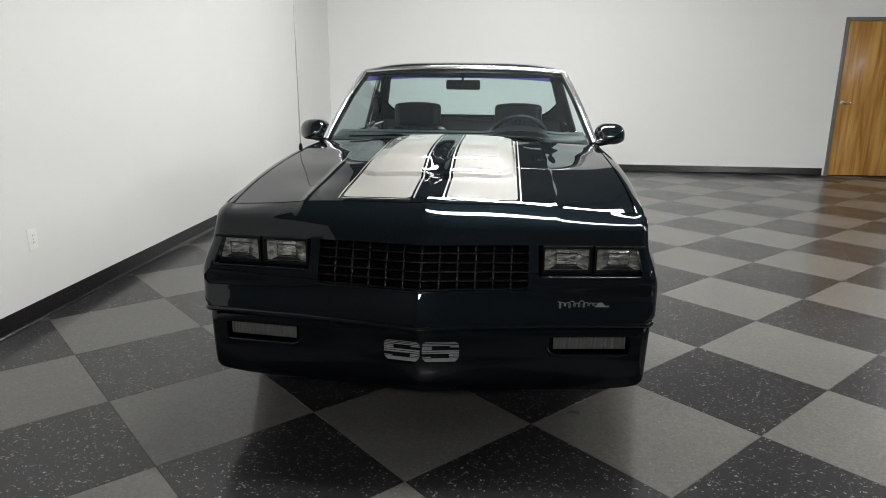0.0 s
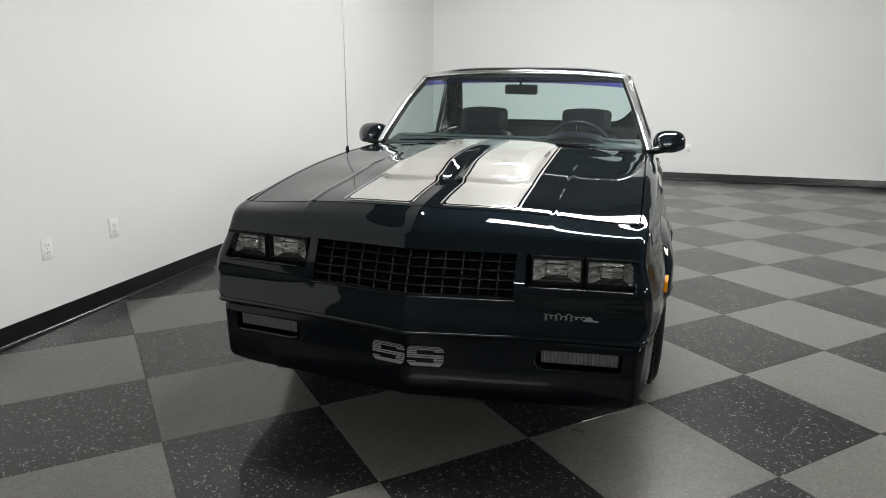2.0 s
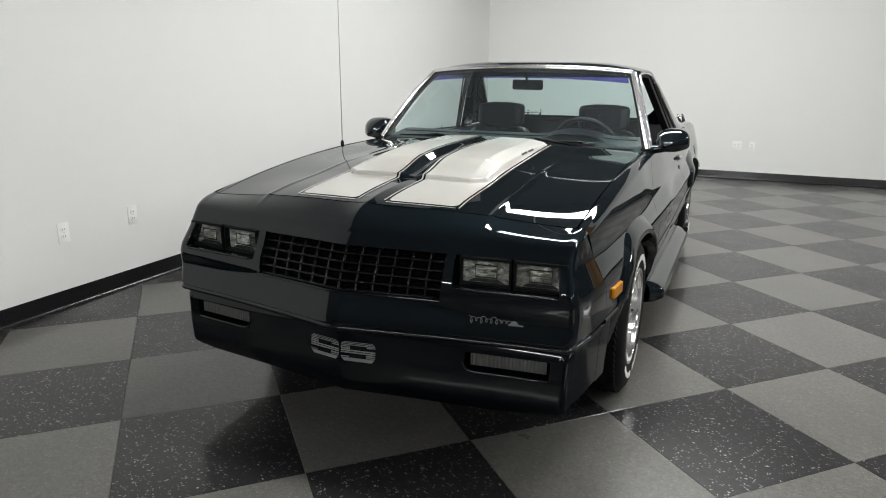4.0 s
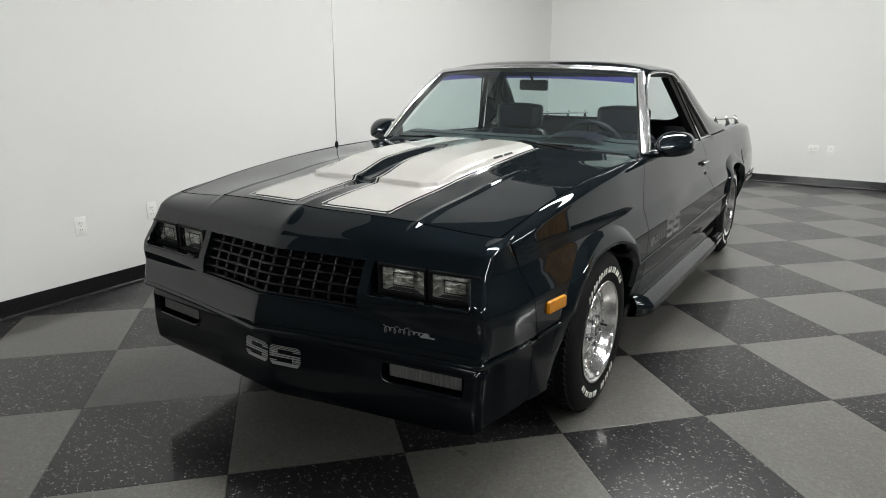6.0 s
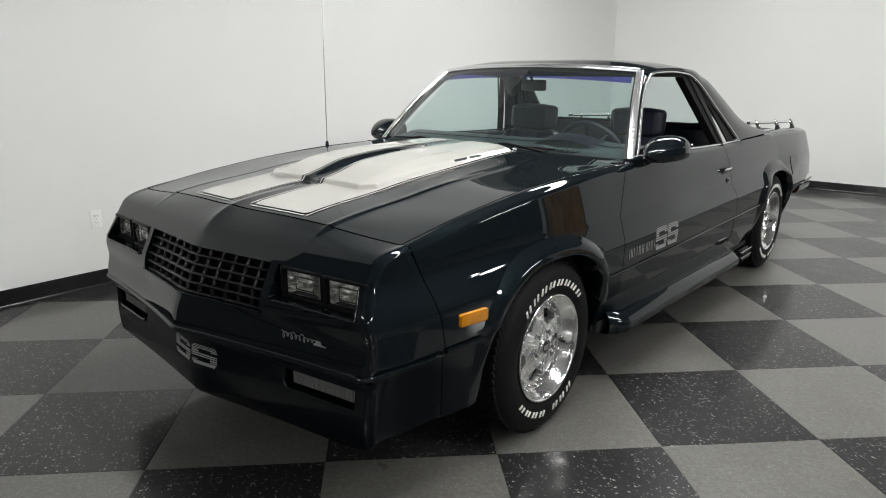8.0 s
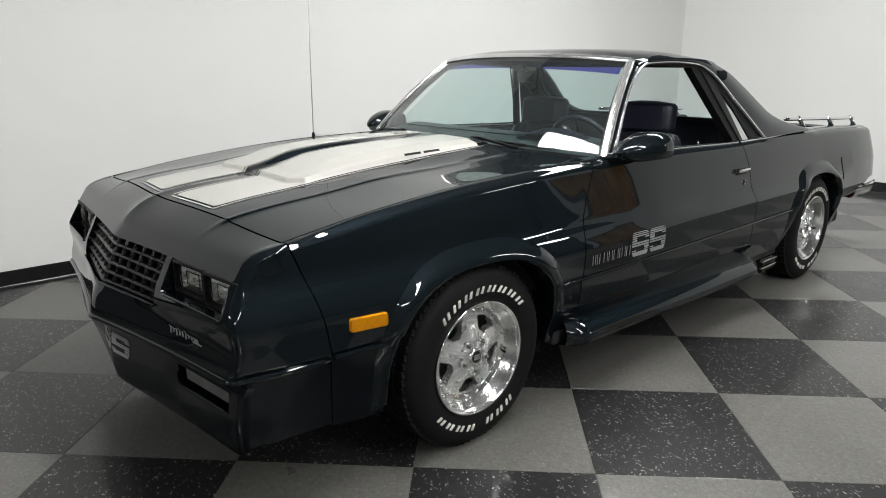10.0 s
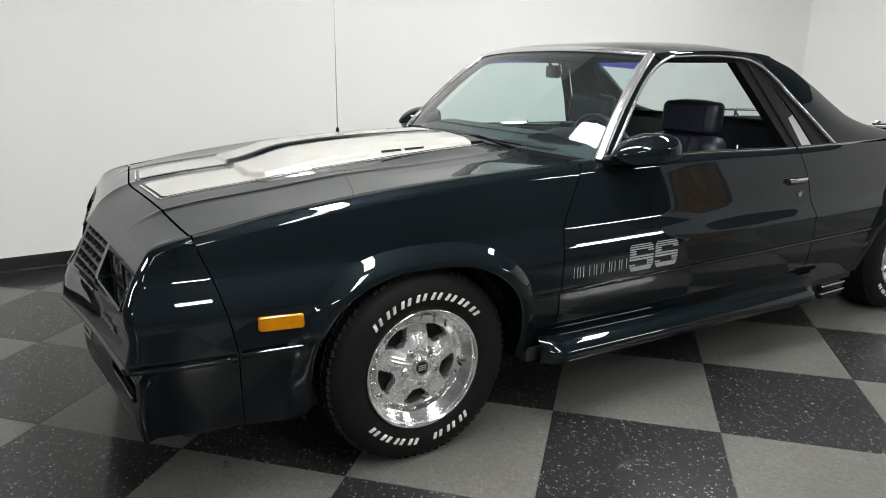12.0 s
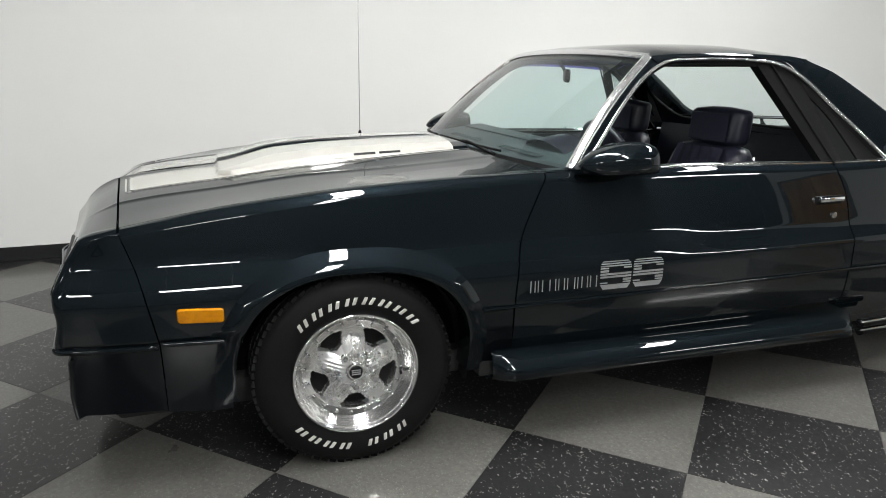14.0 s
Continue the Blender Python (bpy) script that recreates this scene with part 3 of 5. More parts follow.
def sweep(x, z=0.5):
    """How far the nose falls back from its peak at the middle; blunter above the bumper line."""
    prow = 0.007 * (1 - math.exp(-math.sqrt(x * x + 0.00004) / 0.11)) * curve(z, (0.46, 0.0), (0.50, 1.0), (0.56, 1.0), (0.62, 0.0))
    return (0.205 * math.sqrt(x * x + 0.0002) - 0.055 * x * x) * curve(z, (0.44, 0.82), (0.484, 1.0), (0.54, 1.0), (0.66, 0.66)) + prow


def hood_front(x):
    return 1.259 + 0.098 * abs(x)


def nose_y(z):
    return curve(z, (0.22, 1.074), (0.25, 1.056), (0.33, 1.050), (0.42, 1.056), (0.462, 1.056), (0.475, 1.024), (0.487, 1.000), (0.53, 1.007), (0.60, 1.033), (0.68, 1.072), (0.72, 1.092), (0.75, 1.108), (0.77, 1.121), (0.787, 1.138))


RC = 0.034           # plan radius of the nose's corners


def nose_point(u, z):
    """A point of the nose at height z; u runs from the middle (0) over the corner (1) to the seam on the side (1.3)."""
    y0 = nose_y(z) + sweep(side_x(1.22, z, False) - RC, z) + RC
    w = side_x(y0, z, False)
    xe = w - RC
    yf = nose_y(z) + sweep(xe, z)
    if u <= 1:
        x = u * xe
        return Vector((x, nose_y(z) + sweep(x, z), z))
    if u <= 1.15:
        a = (u - 1) / 0.15 * math.pi / 2
        return Vector((xe + RC * math.sin(a) + 0.0, yf + RC * (1 - math.cos(a)), z))
    k = (u - 1.15) / 0.15
    y0, y1 = yf + RC, seam_y(z)
    y = lerp(y0, y1, k)
    return Vector((side_x(y, z, False), y, z))


def seam_y(z):
    return curve(z, (0.2, 1.422), (0.48, 1.419), (0.534, 1.412), (0.622, 1.395), (0.70, 1.376), (0.755, 1.358), (0.82, 1.336))


def lip_z(x):
    return 0.787 + 0.010 * (abs(x) / 0.75) ** 2


def corner_end():
    """Where header, fender and side of the nose meet."""
    y = hood_front(0.80) - 0.004
    z = top_z(y) - 0.003
    return Vector((side_x(y, z, False) - 0.004, y, z))


def nose_lip(u):
    """Upper edge of the nose: along the front, round the corner, up the side to the seam."""
    if u <= 1.0:
        p0 = nose_point(u, 0.775)
        return nose_point(u, lip_z(p0.x))
    ze = lip_z(nose_point(1.0, 0.775).x)
    if u <= 1.15:
        return nose_point(u, ze - 0.003 * (u - 1) / 0.15)
    a, b = nose_point(1.15, ze - 0.003), corner_end()
    k = (u - 1.15) / 0.15
    p = a.lerp(b, k)
    p.x += 0.006 * math.sin(math.pi * k)
    p.z += 0.006 * math.sin(math.pi * k)
    return p


# columns and rows of the nose, with the openings of grille, lamps and pockets on their lines
UCOL = [0, 0.03, 0.08, 0.16, 0.24, 0.32, 0.40, 0.47, 0.492, 0.535, 0.585, 0.66, 0.76, 0.86, 0.955, 0.985, 1.0, 1.019, 1.0375, 1.056, 1.075, 1.094, 1.1125, 1.131, 1.15, 1.165, 1.18, 1.195, 1.21, 1.225, 1.24, 1.255, 1.27, 1.285, 1.3]
ZROW = [0.225, 0.24, 0.28, 0.33, 0.362, 0.376, 0.40, 0.428, 0.442, 0.460, 0.468, 0.475, 0.482, 0.490, 0.51, 0.53, 0.55, 0.565, 0.58, 0.600, 0.612, 0.625, 0.636, 0.648, 0.66, 0.672, 0.684, 0.696, 0.708, 0.72, 0.734, 0.748, 0.757, 0.765, 0.772, 0.78]


def nose_hole(u, z):
    grille = u < 0.492 and 0.600 < z < 0.748
    lamp = 0.535 < u < 0.985 and 0.648 < z < 0.748
    pocket = 0.585 < u < 0.955 and 0.362 < z < 0.428
    return grille or lamp or pocket


def nose_sheet():
    bm = bmesh.new()
    table = {}
    cols = [(-1, u) for u in UCOL[:0:-1]] + [(1, u) for u in UCOL]
    for i, (s, u) in enumerate(cols):
        for j, z in enumerate(ZROW):
            zz = z + max(0.0, 0.33 - z) / 0.105 * 0.048 * max(0.0, min(1.0, (u - 0.9) / 0.25))
            if z > 0.75:
                e = nose_lip(u)
                k = (z - 0.748) / (0.78 - 0.748)
                p = nose_point(u, 0.748).lerp(e, k)
            else:
                p = nose_point(u, zz)
            lean = max(0.0, min(1.0, (0.748 - z) / 0.148)) * max(0.0, min(1.0, (z - 0.53) / 0.06))
            lean *= curve(u, (0.32, 0.0), (0.47, 1.0), (0.535, 0.9), (0.66, 0.0))
            p.x -= 0.020 * lean
            table[i, j] = bm.verts.new((s * p.x, p.y, p.z))
    for i in range(len(cols) - 1):
        um = (cols[i][0] * cols[i][1] + cols[i + 1][0] * cols[i + 1][1]) / 2
        for j in range(len(ZROW) - 1):
            if not nose_hole(abs(um), (ZROW[j] + ZROW[j + 1]) / 2):
                bm.faces.new((table[i, j], table[i + 1, j], table[i + 1, j + 1], table[i, j + 1]))
    for v in [v for v in bm.verts if not v.link_faces]:
        bm.verts.remove(v)
    return bm


bm = nose_sheet()
outward(bm)
# openings fold straight back, outer edges fold inwards
edges = [e for e in bm.edges if len(e.link_faces) == 1]
made = bmesh.ops.extrude_edge_only(bm, edges=edges)["geom"]
for v in made:
    if isinstance(v, bmesh.types.BMVert):
        inner = v.co.y < 1.30 and 0.35 < v.co.z < 0.752
        if not inner and v.co.y > 1.33 and v.co.z < 0.80:
            v.co.x *= 0.972
        else:
            v.co += Vector((0, 0.075, 0)) if inner else Vector((0, 0.03, 0.0 if v.co.z > 0.5 else 0.012))
nose = part("front_bumper_cover", bm, PAINT, car, "painted nose with grille, lamp and turn-signal openings", sharp=28)


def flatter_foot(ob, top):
    """The air dam and valances below the moulding line take a darker base and a flatter coat."""
    ob.data.materials.append(LOWER_PAINT)
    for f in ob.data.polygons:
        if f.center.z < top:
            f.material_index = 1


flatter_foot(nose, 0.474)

# header panel: a slanted face from the lip of the nose to the front edge of the hood, rolling over into the sides
def header(u, v):
    a = 2 * u - 1
    b, m = abs(a), v
    end = corner_end()
    flat = 0.9
    r = 0.016
    if b <= flat:
        f = nose_lip(b / flat)
        x = b / flat * (end.x - r)
        y = hood_front(x) - 0.003
        back = Vector((x, y, hood_z(x, y) if x < hood_edge(y) else lerp(gap_z(y), end.z + 0.011, (x - hood_edge(y)) / (end.x - r - hood_edge(y)))))
    else:
        k = (b - flat) / (1 - flat)
        f = nose_lip(1 + 0.15 * k)
        th = k * math.pi / 2
        back = Vector((end.x - r + r * math.sin(th), lerp(hood_front(end.x - r) - 0.003, end.y, k), end.z + 0.011 * math.cos(th)))
    p = f.lerp(back, m)
    bulge = 0.010 * math.sin(math.pi * m ** 0.65)
    if b <= flat:
        p.z += bulge + 0.007 * math.exp(-p.x / 0.05) * math.sin(math.pi * m) ** 0.7
        p.z += 0.004 * math.exp(-((p.x - 0.462) / 0.010) ** 2) * m * m
    else:
        k = (b - flat) / (1 - flat)
        p.z += lerp(bulge, 0.006 * math.sin(math.pi * m), k)
        p.x += 0.006 * math.sin(math.pi * m) * k
    return Vector((math.copysign(p.x, a), p.y, p.z))


bm = grid(header, 200, 16)
flange(bm, 0.015)
part("header_panel", bm, PAINT, car, sharp=50)


# ---- hood with its scoop and stripes ----
def scoop_h(x, y):
    """Height of the raised scoop above the hood: a low front lip, a ramp, flat flanks and a channel along its middle."""
    x = abs(x)
    y0 = 1.615 + 0.045 * ease((x - 0.25) / 0.07)
    lip = ease((y - y0) / 0.012)
    ramp = ease((y - y0 - 0.01) / 0.23)
    edge = 0.322 - 0.006 * ease((y - 2.0) / 0.5)
    flank = max(0.0, min(1.0, (edge - x) / 0.078))
    body = 0.018 * lip * ease((edge - x) / 0.016) + 0.026 * ramp * min(flank, 1 - 0.12 * (1 - flank))
    dip = lerp(ease((x - 0.008) / 0.044), 1.0, ease((y - 2.0) / 0.35) * 0.9)
    dip = lerp(0.48, 1.0, dip)
    return body * dip * lerp(1.0, 0.42, ease((y - 1.95) / 0.6))


def hood_back(x):
    return 2.56 + 0.17 * (abs(x) / 0.76) ** 2


def hood_top(x, y):
    ridge = 0.004 * math.exp(-((abs(x) - 0.462) / 0.008) ** 2) * max(0.0, min(1.0, (2.35 - y) / 0.5))
    # the outer hood dips slightly and then rises towards the windshield
    r = max(0.0, y - hood_back(x) + 0.22)
    kick = 0.05 * (r * r / 0.12 if r < 0.06 else r - 0.03) - 0.010 * ease((y - 1.85) / 0.40)
    kick *= lerp(0.05, 1.0, ease((abs(x) - 0.30) / 0.14)) * (1 - 0.8 * max(0.0, min(1.0, (abs(x) - 0.56) / 0.19)))
    return hood_z(x, y) + scoop_h(x, y) + ridge + kick


def hood_pt(u, v):
    x = (2 * u - 1)
    y0 = hood_front(x * 0.74) + 0.004
    y = lerp(y0, hood_back(x * 0.76), v)
    x *= hood_edge(y)
    return Vector((x, y, hood_top(x, y)))


bm = grid(hood_pt, 220, 160)
flange(bm, 0.02)
hood = part("hood", bm, PAINT, car, "painted hood with raised scoop and creases", sharp=40)


def on_hood(x, y, lift):
    return Vector((x, y, hood_top(x, y) + lift))


def stripe(name, xa, xb, y0, y1, lift, material, nx=48, ny=130, round_in=0.02):
    """A thin coat laid over the hood, with a rounded front corner."""
    def f(u, v):
        x = lerp(xa, xb, u)
        yy0 = y0 + 0.10 * (abs(x) - 0.06)
        e = min(abs(x - xa), abs(xb - x))
        if e < round_in:
            yy0 += round_in - math.sqrt(max(0, round_in**2 - (round_in - e) ** 2))
        return on_hood(x, lerp(yy0, y1 - 0.02 * (x / 0.3) ** 2, v), lift)
    return part(name, grid(f, nx, ny), material, hood)


for s in (-1, 1):
    a, b = (s * 0.050, s * 0.338)
    lo, hi = min(a, b), max(a, b)
    stripe("stripe", lo + 0.015, hi - 0.015, 1.303, 2.545, 0.0026, SILVER, 60, 190)
    # pinstripe that frames the broad stripe
    for xa in (lo, hi - 0.006):
        def side_line(u, v, xa=xa):
            x = xa + 0.006 * u
            return on_hood(x, lerp(1.318 if abs(xa) > 0.2 else 1.301, 2.54, v), 0.0026)
        part("pinstripe", grid(side_line, 1, 190), PIN, hood)
    def front_line(u, v, lo=lo, hi=hi):
        x = lerp(lo + 0.014, hi - 0.014, u)
        return on_hood(x, 1.287 + 0.10 * (abs(x) - 0.06) + 0.006 * v, 0.0026)
    part("pinstripe", grid(front_line, 20, 1), PIN, hood)
    # small bars of lettering on the side of the scoop
    for k in range(2):
        def word(u, v, s=s, k=k):
            x = s * (0.306 + 0.006 * v)
            return on_hood(x, 2.12 + 0.10 * k + 0.085 * u, 0.0036)
        part("lettering_bar", grid(word, 8, 1), BLACK, hood)


# ---- side panels ----
ARCH_F, ARCH_R = (2.01, 0.295), (4.985, 0.305)


def in_arch(c, y, z, a=0.395, b=0.385, n=2.6):
    return abs((y - c[0]) / a) ** n + (max(0, z - c[1]) / b) ** n < 1


def door_front(z):
    return curve(z, (0.25, 2.552), (0.51, 2.550), (0.67, 2.566), (0.76, 2.594), (0.85, 2.640), (0.937, 2.690))


def door_rear(z):
    return curve(z, (0.25, 4.062), (0.69, 4.056), (0.80, 4.04), (0.93, 3.985))


def side_panel(name, y_lo, y_hi, z_lo, s, nu, nv, arch=None, label="", lip=0.0):
    def f(u, v):
        # rows gather near the shoulder, the crease and the foot
        y = lerp(y_lo(0.6), y_hi(0.6), u)
        z0, z1 = z_lo(y), top_z(y)
        zc = 0.505
        vv = min(1.0, v / 0.86) if lip else v
        z = lerp(z0, zc, vv / 0.35) if vv < 0.35 else lerp(zc, z1, ((vv - 0.35) / 0.65) ** 0.85)
        y = lerp(y_lo(z), y_hi(z), u)
        x = side_x(y, z)
        if lip and v > 0.86:
            k = (v - 0.86) / 0.14
            z = lerp(top_z(y), gap_z(y), 1 - (1 - k) ** 2)
            x = lerp(side_x(y, top_z(y)), hood_edge(y) + 0.0065, k)
        return Vector((s * x, y, z))
    def keep(u, v):
        if arch is None:
            return True
        p = f(u, v)
        return not in_arch(arch, p.y, p.z)
    bm = grid(f, nu, nv, keep)
    flange(bm, 0.018)
    ob = part(name, bm, PAINT, car, label, sharp=40)
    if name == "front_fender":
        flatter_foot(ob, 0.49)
    return ob


def quarter_foot(y):
    return curve(y, (4.05, 0.27), (4.6, 0.27), (5.36, 0.36), (5.45, 0.47), (6.1, 0.52))


doors = []
for s in (1, -1):
    side_panel("front_fender", lambda z: seam_y(z) + 0.0035, lambda z: door_front(z) - 0.005, lambda y: 0.263 - 0.10 * (y - 1.425) if y < 1.75 else 0.27, s, 90, 72, ARCH_F, lip=1.0)
    d = side_panel("door", lambda z: door_front(z) + 0.001, lambda z: door_rear(z) - 0.003, lambda y: 0.27, s, 60, 96)
    doors.append(d)
    side_panel("quarter_panel", lambda z: door_rear(z) + 0.003, lambda z: 6.10 + 0.04 * math.sin((z - 0.3) * 5), quarter_foot, s, 100, 50, ARCH_R)


def flare(c, s, outer=(0.447, 0.447), inner=(0.385, 0.372), n=2.6, bulge=0.022):
    """The lip round a wheel opening: rises from the panel, rounds over and turns in."""
    prof = [(0.0, 0.001), (0.12, 0.006), (0.3, 0.015), (0.55, bulge), (0.8, bulge + 0.002), (0.94, bulge - 0.002), (1.0, bulge - 0.010), (1.0, -0.03), (1.02, -0.10)]
    N = 64
    def f(u, v):
        k = v * (len(prof) - 1)
        i = min(int(k), len(prof) - 2)
        t, h = (lerp(prof[i][q], prof[i + 1][q], k - i) for q in (0, 1))
        th = lerp(radians(-7), radians(187), u)
        a, b = lerp(outer[0], inner[0], t), lerp(outer[1], inner[1], t)
        cy, cz = math.cos(th), math.sin(th)
        if cz >= 0:
            y = c[0] - math.copysign(abs(cy) ** (2 / n), cy) * a
            z = c[1] + cz ** (2 / n) * b
        else:
            y, z = c[0] - math.copysign(a, cy), c[1] + cz * 0.25
        fade = max(0.0, min(1.0, (z - 0.36) / 0.16))
        return Vector((s * (side_x(y, z) + h * (0.04 + 0.96 * fade if h > 0 else 1)), y, z))
    bm = grid(f, N, len(prof) - 1)
    outward(bm, (0, c[0], c[1]))
    return part("wheel_arch_flare", bm, PAINT, car, sharp=50)


for c in (ARCH_F, ARCH_R):
    for s in (1, -1):
        flare(c, s)
        # the dark inner wheel house
        def house(u, v, c=c, s=s):
            th = lerp(radians(-12), radians(192), u)
            return Vector((s * lerp(0.80, 0.50, v), c[0] - 0.405 * math.cos(th), c[1] + 0.40 * math.sin(th)))
        part("wheel_house", grid(house, 24, 3), UNDER, car)
        part("wheel_house", grid(lambda u, v, c=c, s=s: Vector((s * 0.5, lerp(c[0] - 0.42, c[0] + 0.42, u), lerp(0.18, 0.71, v))), 2, 2), UNDER, car)

# line of the lower body: a raised crease moulding and the skirt under the doors
for s in (1, -1):
    pts = [(s * (side_x(y, 0.507) + 0.001), y, 0.507) for y in np.linspace(2.43, 4.55, 40)]
    part("body_crease", strip(pts, (s, 0, 0.25), 0.010, 0.004), PAINT, car)
    pts = [(s * (side_x(y, 0.49) + 0.002), y, 0.493 + (y - 1.418) * -0.03) for y in np.linspace(1.43, 1.655, 8)]
    part("body_crease", strip(pts, (s, 0, 0.3), 0.016, 0.010), PAINT, car)

    def skirt(u, v, s=s):
        prof = [(-0.045, 0.345), (0.01, 0.338), (0.055, 0.322), (0.082, 0.300), (0.092, 0.278), (0.086, 0.256), (0.062, 0.240), (0.0, 0.236), (-0.08, 0.236)]
        k = v * (len(prof) - 1)
        i = min(int(k), len(prof) - 2)
        d, z = (lerp(prof[i][q], prof[i + 1][q], k - i) for q in (0, 1))
        y = lerp(2.475, 4.14, u)
        end = min(1.0, 0.30 + u / 0.035, 0.25 + (1 - u) / 0.05)
        d = d * end if d > 0 else d
        return Vector((s * (0.855 + d), y, z - 0.035 * u))
    bm = grid(skirt, 60, 8)
    outward(bm)
    part("side_skirt", bm, PAINT, car, "painted ground-effects skirt below the door", sharp=60)
    for k in range(2):
        z = 0.268 - 0.036 * k
        pipe = lathe([(0, 0.012), (0, 0.019), (0.16, 0.019), (0.16, 0.0)], 16)
        part("exhaust_tip", moved(pipe, Matrix.Translation((s * 0.92, 4.30, z)) @ Matrix.Rotation(radians(-90), 4, "Z")), BLACK, car, "dark twin exhaust tip")
        part("exhaust_trim", boxed(min(s * 0.925, s * 0.942), 4.12, z + 0.008, max(s * 0.925, s * 0.942), 4.31, z + 0.018, bevel=0.002), CHROME, car)

# closing pieces below and inside; the near-black ones paint the shade within
part("underbody", boxed(-0.66, 1.26, 0.205, 0.72, 5.95, 0.30, bevel=0.02), UNDER, car)
part("engine_bay", boxed(-0.66, 1.42, 0.30, 0.66, 2.5, 0.76), DARK, car)
for s in (1, -1):
    part("sill", boxed(min(s * 0.60, s * 0.84), 2.44, 0.235, max(s * 0.60, s * 0.84), 4.55, 0.33, bevel=0.01), UNDER, car)
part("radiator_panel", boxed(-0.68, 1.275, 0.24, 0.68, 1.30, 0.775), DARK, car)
part("front_air_dam", boxed(-0.62, 1.24, 0.17, 0.62, 1.27, 0.30, bevel=0.01), UNDER, car)


# ---- wheels ----
def make_wheel(place, s):
    """A polished five-spoke slotted wheel with rivets, in a tyre with white raised letters. Faces +x for s = 1."""
    hub = part("wheel", lathe([(-0.10, 0.0), (-0.10, 0.06), (0.02, 0.06), (0.02, 0.0)], 24), UNDER, None)
    hub.parent = car
    hub.matrix_basis = Matrix.Translation(Vector(place) - OFF) @ (Matrix.Identity(4) if s > 0 else Matrix.Rotation(math.pi, 4, "Z"))
    def sub(name, bm, material, label=""):
        o = part(name, bm, material, None, label, sharp=38)
        o.parent = hub
        return o
    R, W = 0.331, 0.118
    tyre = [(-W + 0.02, 0.195), (-W, 0.225), (-W - 0.008, 0.265), (-W + 0.006, 0.306), (-W + 0.03, 0.324), (-0.06, R), (0.06, R), (W - 0.03, 0.325), (W - 0.010, 0.314), (W + 0.002, 0.295), (W + 0.008, 0.262), (W + 0.006, 0.235), (W, 0.215), (W - 0.008, 0.203), (W - 0.02, 0.197)]
    sub("tyre", lathe(tyre, 72), TYRE, "black tyre with raised white lettering bars")
    # tread blocks that show round the shoulder
    bm = bmesh.new()
    for k in range(72):
        a = 2 * math.pi * k / 72
        for x0, x1, da in ((0.064, 0.100, 0.0), (0.018, 0.055, 0.5), (-0.055, -0.018, 0.0), (-0.1, -0.064, 0.5)):
            b = bmesh.new()
            box(b, x0, -0.0105, R - 0.012 if abs(x0) < 0.06 else R - 0.014, x1, 0.0105, R + 0.003 if abs(x0) < 0.06 else R - 0.001)
            bmesh.ops.transform(b, matrix=Matrix.Rotation(a + da * 2 * math.pi / 72, 4, "X") @ Matrix.Rotation(radians(18), 4, "Z"), verts=b.verts)
            m2 = bpy.data.meshes.new("tmp")
            b.to_mesh(m2)
            b.free()
            bm.from_mesh(m2)
            bpy.data.meshes.remove(m2)
    tagged(sub("tread", bm, TYRE), kind="stuff")
    # raised bars of lettering: eight pairs of slanted strokes above, four and three below
    def word(mid, count, step, wide, tall):
        for k in range(count):
            a = mid + (k - (count - 1) / 2) * step
            for e in (-1, 1):
                b = bmesh.new()
                box(b, W + 0.001, -0.0058, -tall / 2, W + 0.0100, 0.0058, tall / 2, bevel=0.0015)
                for v in b.verts:
                    v.co.y += v.co.z * 0.35
                turn = Matrix.Rotation(a + e * (wide / 2 - 0.006) / 0.2535, 4, "X")
                bmesh.ops.transform(b, matrix=turn @ Matrix.Translation((0, 0, 0.2535)), verts=b.verts)
                sub("lettering_bar", b, WHITE)
    word(radians(-3), 8, radians(12.6), 0.036, 0.024)
    word(radians(151), 4, radians(12.2), 0.034, 0.022)
    word(radians(203), 3, radians(12.2), 0.034, 0.022)
    # rim: outer lip, stepped barrel, riveted ring
    lip = [(W - 0.03, 0.195), (W - 0.006, 0.204), (W + 0.002, 0.2075), (W + 0.006, 0.2045), (W + 0.004, 0.199), (W - 0.006, 0.194), (W - 0.016, 0.191), (W - 0.019, 0.185), (W - 0.032, 0.182), (W - 0.035, 0.176), (W - 0.044, 0.173), (W - 0.047, 0.168), (W - 0.049, 0.150), (W - 0.052, 0.147), (W - 0.10, 0.146)]
    sub("rim", lathe(lip, 96), ALU, "polished aluminium five-spoke rim")
    bm = bmesh.new()
    NA, NRR = 240, 30
    R0, R1 = 0.030, 0.151
    def spoke_at(a):
        return abs(((a / (2 * math.pi) * 5 + 0.5) % 1.0) - 0.5)          # 0 at a spoke's middle, 0.5 at a slot's
    def dish(k, r):
        rad = lerp(R0, R1, r / NRR)
        a = 2 * math.pi * k / NA
        t = r / NRR
        sa = spoke_at(a)
        side = sa * rad * 2 * math.pi / 5
        x = W - curve(t, (0, 0.030), (0.2, 0.034), (0.45, 0.044), (0.8, 0.055), (0.92, 0.053), (1.0, 0.050))
        # each spoke is a rounded bar that stands proud of the web and runs out into the rim
        body = max(0.0, 1 - (sa / lerp(0.44, 0.30, min(1.0, t * 1.4))) ** 2)
        x += 0.004 * math.sqrt(body) * math.sin(math.pi * min(1.0, 0.12 + t * 0.95)) - 0.002 * (1 - body) * math.sin(math.pi * min(1.0, t)) ** 2
        # three fluted ribs near the hub
        fade = max(0.0, min(1.0, (0.112 - rad) / 0.012)) * min(1.0, t * 6)
        x += 0.0026 * fade * max(math.exp(-((side - o) / 0.0034) ** 2) for o in (0.0, 0.0125))
